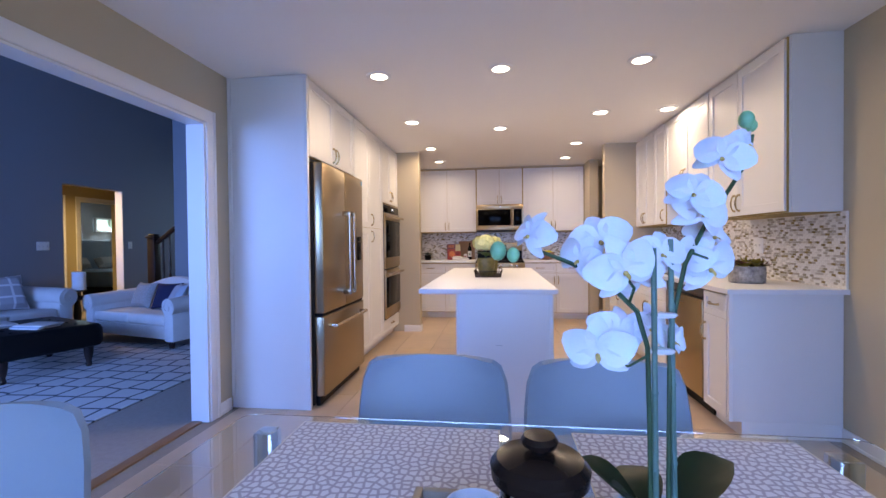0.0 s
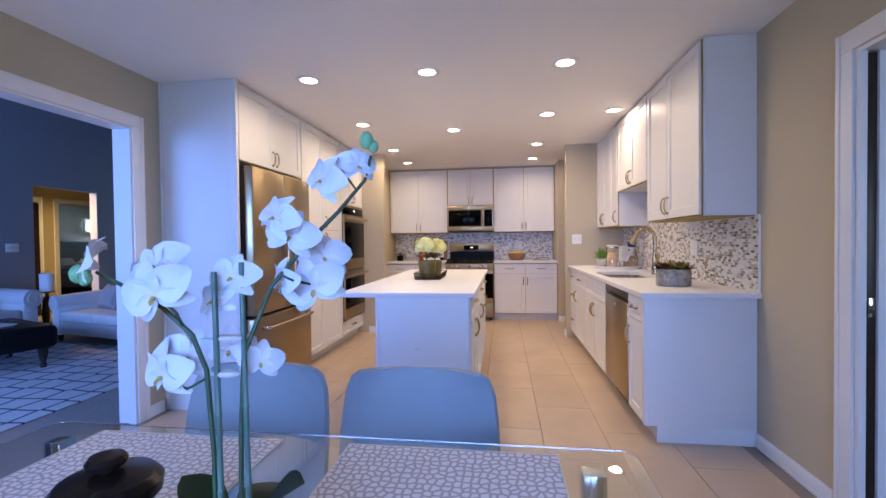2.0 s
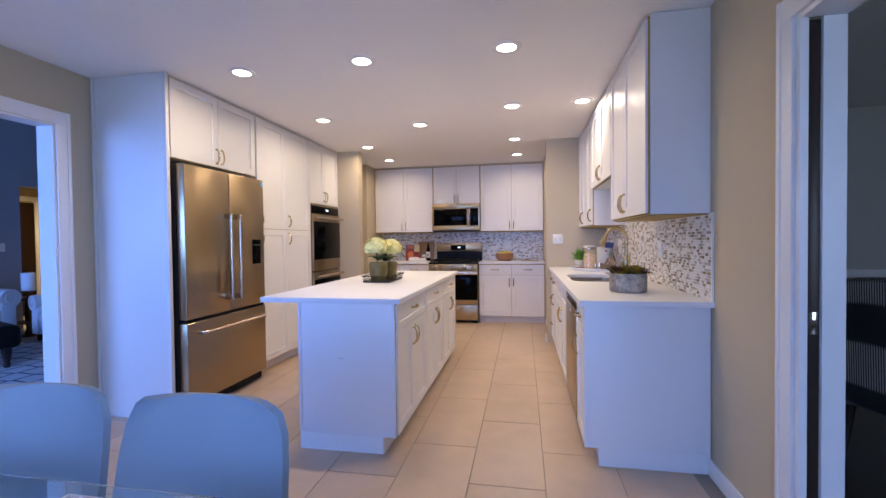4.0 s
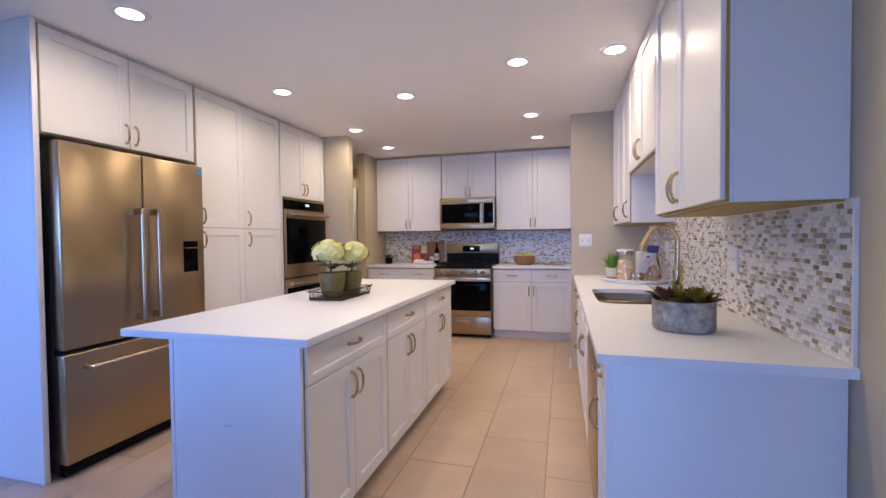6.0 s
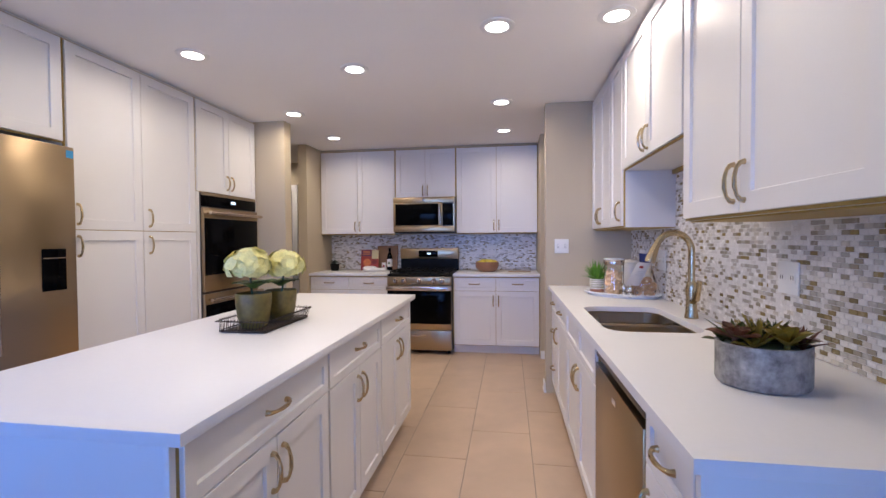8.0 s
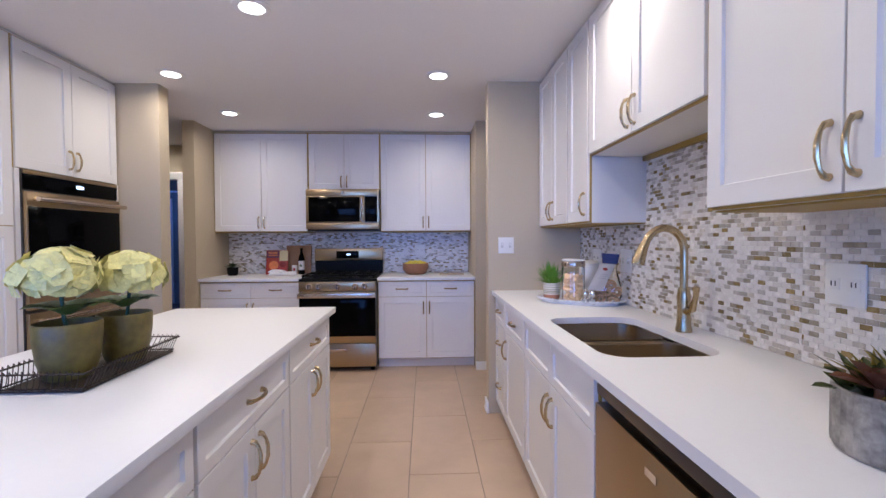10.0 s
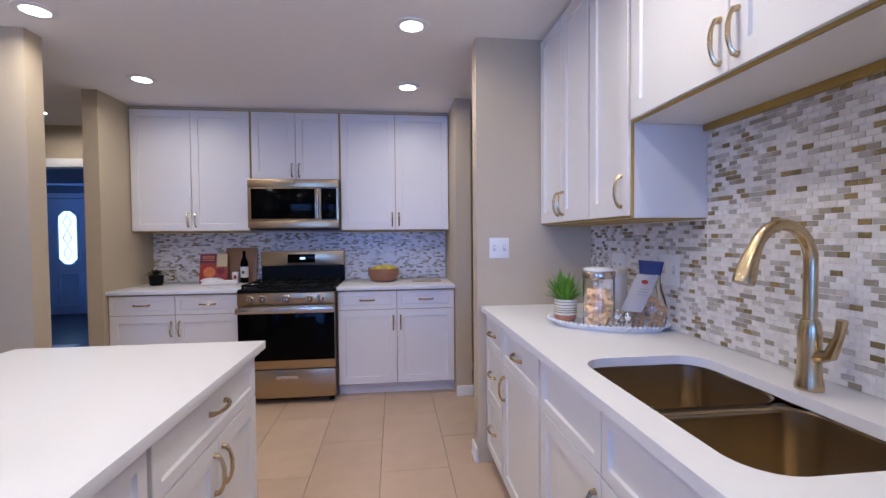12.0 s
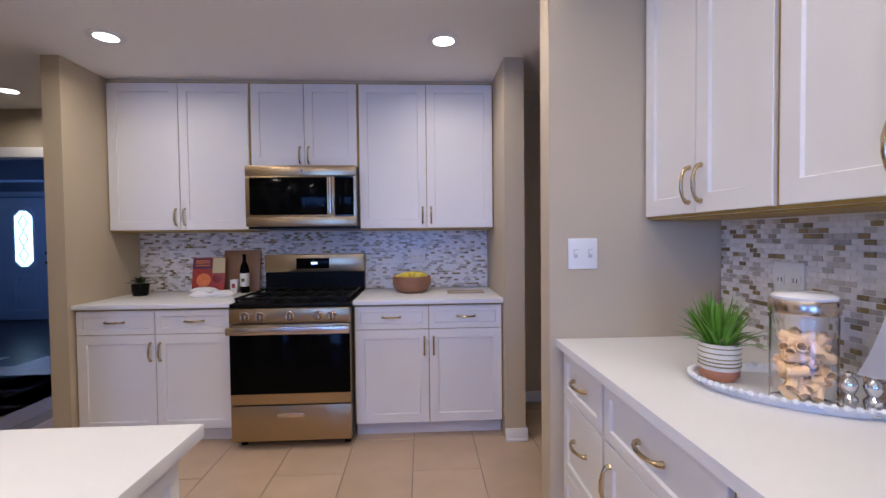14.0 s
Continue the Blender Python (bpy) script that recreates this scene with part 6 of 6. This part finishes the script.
def outline(w, h, cut):
    return [(-w + cut, -h), (w - cut, -h), (w, -h + cut), (w, h - cut), (w - cut, h), (-w + cut, h), (-w, h - cut), (-w, -h + cut)]


def slab(w, h, cut, z, y0, y1):
    bm = bmesh.new()
    o = outline(w, h, cut)
    a = [bm.verts.new((x, y0, z + q)) for x, q in o]
    b = [bm.verts.new((x, y1, z + q)) for x, q in o]
    bm.faces.new(a)
    bm.faces.new(b[::-1])
    for k in range(8):
        bm.faces.new((a[k], a[(k + 1) % 8], b[(k + 1) % 8], b[k]))
    return bm


def front_door(x, knobs):
    fd = thing("front_door", at(x, 11.735), "white panelled front door leaf with leaded oval glass", "door", "double front doors")
    part("leaf", B(-0.455, 0.455, -0.045, 0.0, 0.01, 2.04, bevel=0.003), WD, fd)
    part("glass_frame", slab(0.19, 0.52, 0.11, 1.36, -0.060, -0.0455), WD, fd)
    part("leaded_glass", slab(0.14, 0.46, 0.09, 1.36, -0.066, -0.0605), FROST, fd, "bright leaded glass")
    bm = bmesh.new()
    for q in (-0.27, 0, 0.27):
        tube(bm, [(-0.07, -0.070, 1.36 + q), (0, -0.070, 1.36 + q + 0.13), (0.07, -0.070, 1.36 + q), (0, -0.070, 1.36 + q - 0.13), (-0.07, -0.070, 1.36 + q)], 0.006, 6)
    part("leading", bm, DARKST, fd)
    bm = bmesh.new()
    for w, y in ((0.24, -0.056), (0.17, -0.064)):
        for x0, x1, z0, z1 in ((-w, -w + 0.03, 0.18, 0.70), (w - 0.03, w, 0.18, 0.70), (-w, w, 0.15, 0.18), (-w, w, 0.70, 0.73)):
            box(bm, x0, x1, y, -0.0456, z0, z1, bevel=0.004)
    part("raised_panel", bm, WD, fd)
    for z in (0.96, 1.12) if knobs else ():
        part("lock", blob(bmesh.new(), (0.38, -0.075, z), 0.034, 1, 1, 1, 12), BLACK, fd, "dark door knob")


front_door(-5.53, True)
front_door(-4.615, False)
casing("trim_front_door", "y", 11.75, -5.99, -4.155, 2.06, sign=-1)

# ---- side dining room ----
sc2 = thing("side_chair", at(3.33, 3.08, 0, 100), "upholstered parson chair in black and white tweed with dark legs", "chair")
part("seat", B(-0.27, 0.27, -0.28, 0.22, 0.30, 0.50, bevel=0.03, seg=3), HOUND, sc2)
bm = bmesh.new()
rows = []
for i in range(9):
    u = i / 8 * 2 - 1
    top = 1.0 + 0.035 * math.cos(u * 1.6)
    rows.append([bm.verts.new((u * 0.275, y, z)) for y, z in ((0.19, 0.35), (0.21, 0.70), (0.25, top - 0.03), (0.28, top), (0.32, top - 0.02), (0.30, 0.35))])
for a, b in zip(rows, rows[1:]):
    for k in range(5):
        bm.faces.new((a[k], a[k + 1], b[k + 1], b[k]))
    bm.faces.new((a[5], a[0], b[0], b[5]))
bm.faces.new(rows[0])
bm.faces.new(rows[-1])
part("backrest", bm, HOUND, sc2)
for sx in (-1, 1):
    for y, k in ((-0.24, 0), (0.24, 0.05)):
        part("leg", tube(bmesh.new(), [(sx * 0.23, y, 0.31), (sx * 0.23, y + k, 0.0)], [0.026, 0.018], 8), DARKW, sc2)
structure("trim_chair_rail", B(2.372, 6.1, 5.17, 5.199, 0.86, 0.93, bevel=0.006), TRIM, "white chair rail")

# ---- floor tiles and mosaics ----
TW, TL, TX0, TY0 = 0.3865, 0.7805, 0.2135, 2.682
def tile_mesh():
    g = 0.0022
    bm = B(-TW / 2 + g, TW / 2 - g, -TL / 2 + g, TL / 2 - g, -0.012, 0.0)
    top = [e for e in bm.edges if all(abs(v.co.z) < 1e-6 for v in e.verts)]
    bmesh.ops.bevel(bm, geom=top, offset=0.0015, segments=1, affect="EDGES")
    return mesh_of("tile", bm, TILE, False)


TMESH = tile_mesh()
for i in range(-6, 8):
    for j in range(-6, 9):
        x, y = TX0 + (i + 0.5) * TW, TY0 + (j + 0.5) * TL + (0 if i % 2 == 0 else TL / 2)
        if x - TW / 2 < -1.9 or x + TW / 2 > 3.5 or y - TL / 2 < -1.7 or y + TL / 2 > 8.4 or (x > XR + 0.1 and y < 5.9):
            continue
        part("tile", TMESH, TILE, floor).matrix_basis = at(x, y)
for i in range(-12, -6):
    for j in range(4, 8):
        x, y = TX0 + (i + 0.5) * TW, TY0 + (j + 0.5) * TL + (0 if i % 2 == 0 else TL / 2)
        part("tile", TMESH, TILE, hall_floor).matrix_basis = at(x, y)

PW, PH, MG = 0.0335, 0.0166, 0.0008


def piece(bm, x, z, w=PW):
    """One mosaic piece on a plane y = 0 that faces -y; w is its cut width."""
    a, b, d, e = w / 2 - MG, PH / 2 - MG, 0.0016, 0.0006
    lo = [bm.verts.new((x + sx * a, 0, z + sz * b)) for sx, sz in ((-1, -1), (1, -1), (1, 1), (-1, 1))]
    hi = [bm.verts.new((x + sx * (a - e), -d, z + sz * (b - e))) for sx, sz in ((-1, -1), (1, -1), (1, 1), (-1, 1))]
    bm.faces.new(hi)
    for k in range(4):
        bm.faces.new((lo[k], lo[(k + 1) % 4], hi[(k + 1) % 4], hi[k]))


bm = bmesh.new()
piece(bm, 0, 0)
PMESH = mesh_of("tile", bm, MOS1, False)


def mosaic(name, m, spans, singles, label):
    """spans: x0, x1, z0, z1 of the field; singles: an x span whose pieces are objects."""
    base = thing(name, m, label, "backsplash", kind="structure")
    bm = bmesh.new()
    for x0, x1, z0, z1 in spans:
        box(bm, x0, x1, 0.0, 0.006, z0, z1)
    part("grout", bm, MGROUT, base)
    rest, count = bmesh.new(), 0
    for x0, x1, z0, z1 in spans:
        for r in range(int((z1 - z0) / PH)):
            z = z0 + (r + 0.5) * PH
            off = 0 if (r + round(z0 / PH)) % 2 else PW / 2
            k = math.floor((x0 - off) / PW)
            while off + k * PW - PW / 2 < x1:
                x = off + k * PW
                lo, hi = max(x - PW / 2, x0), min(x + PW / 2, x1)
                if singles[0] <= x <= singles[1] and count < 300 and hi - lo > PW - 1e-6:
                    part("tile", PMESH, MOS1, base).matrix_basis = pose(x, -0.0002, z)
                    count += 1
                elif hi - lo > 0.006:
                    piece(rest, (lo + hi) / 2, z, hi - lo)
                k += 1
    me = mesh_of("mosaic_field", rest, MOS2, False)
    tagged(part("mosaic_field", me, MOS2, base), kind="stuff")
    return base


# local x runs towards -y of the room on the right wall
mosaic("backsplash_1", pose(XR - 0.0065, 5.825, 0, 0, 0, -90), [(0.003, 0.950, CT + 0.002, CT + 0.002 + 27.7 * PH), (0.950, 1.885, CT + 0.002, 1.713), (1.885, 2.877, CT + 0.002, CT + 0.002 + 27.7 * PH)], (2.40, 2.80), "grey, white and brown stone mosaic backsplash")
mosaic("backsplash_2", at(0, YB - 0.0065), [(-1.120, 1.574, CT + 0.002, UP0 - 0.002)], (9, 9), "grey, white and brown stone mosaic backsplash")
structure("trim_mosaic_edge", B(XR - 0.012, XR - 0.001, 2.938, 2.9475, CT + 0.001, UP0), PLATE, "pale metal mosaic edge strip")
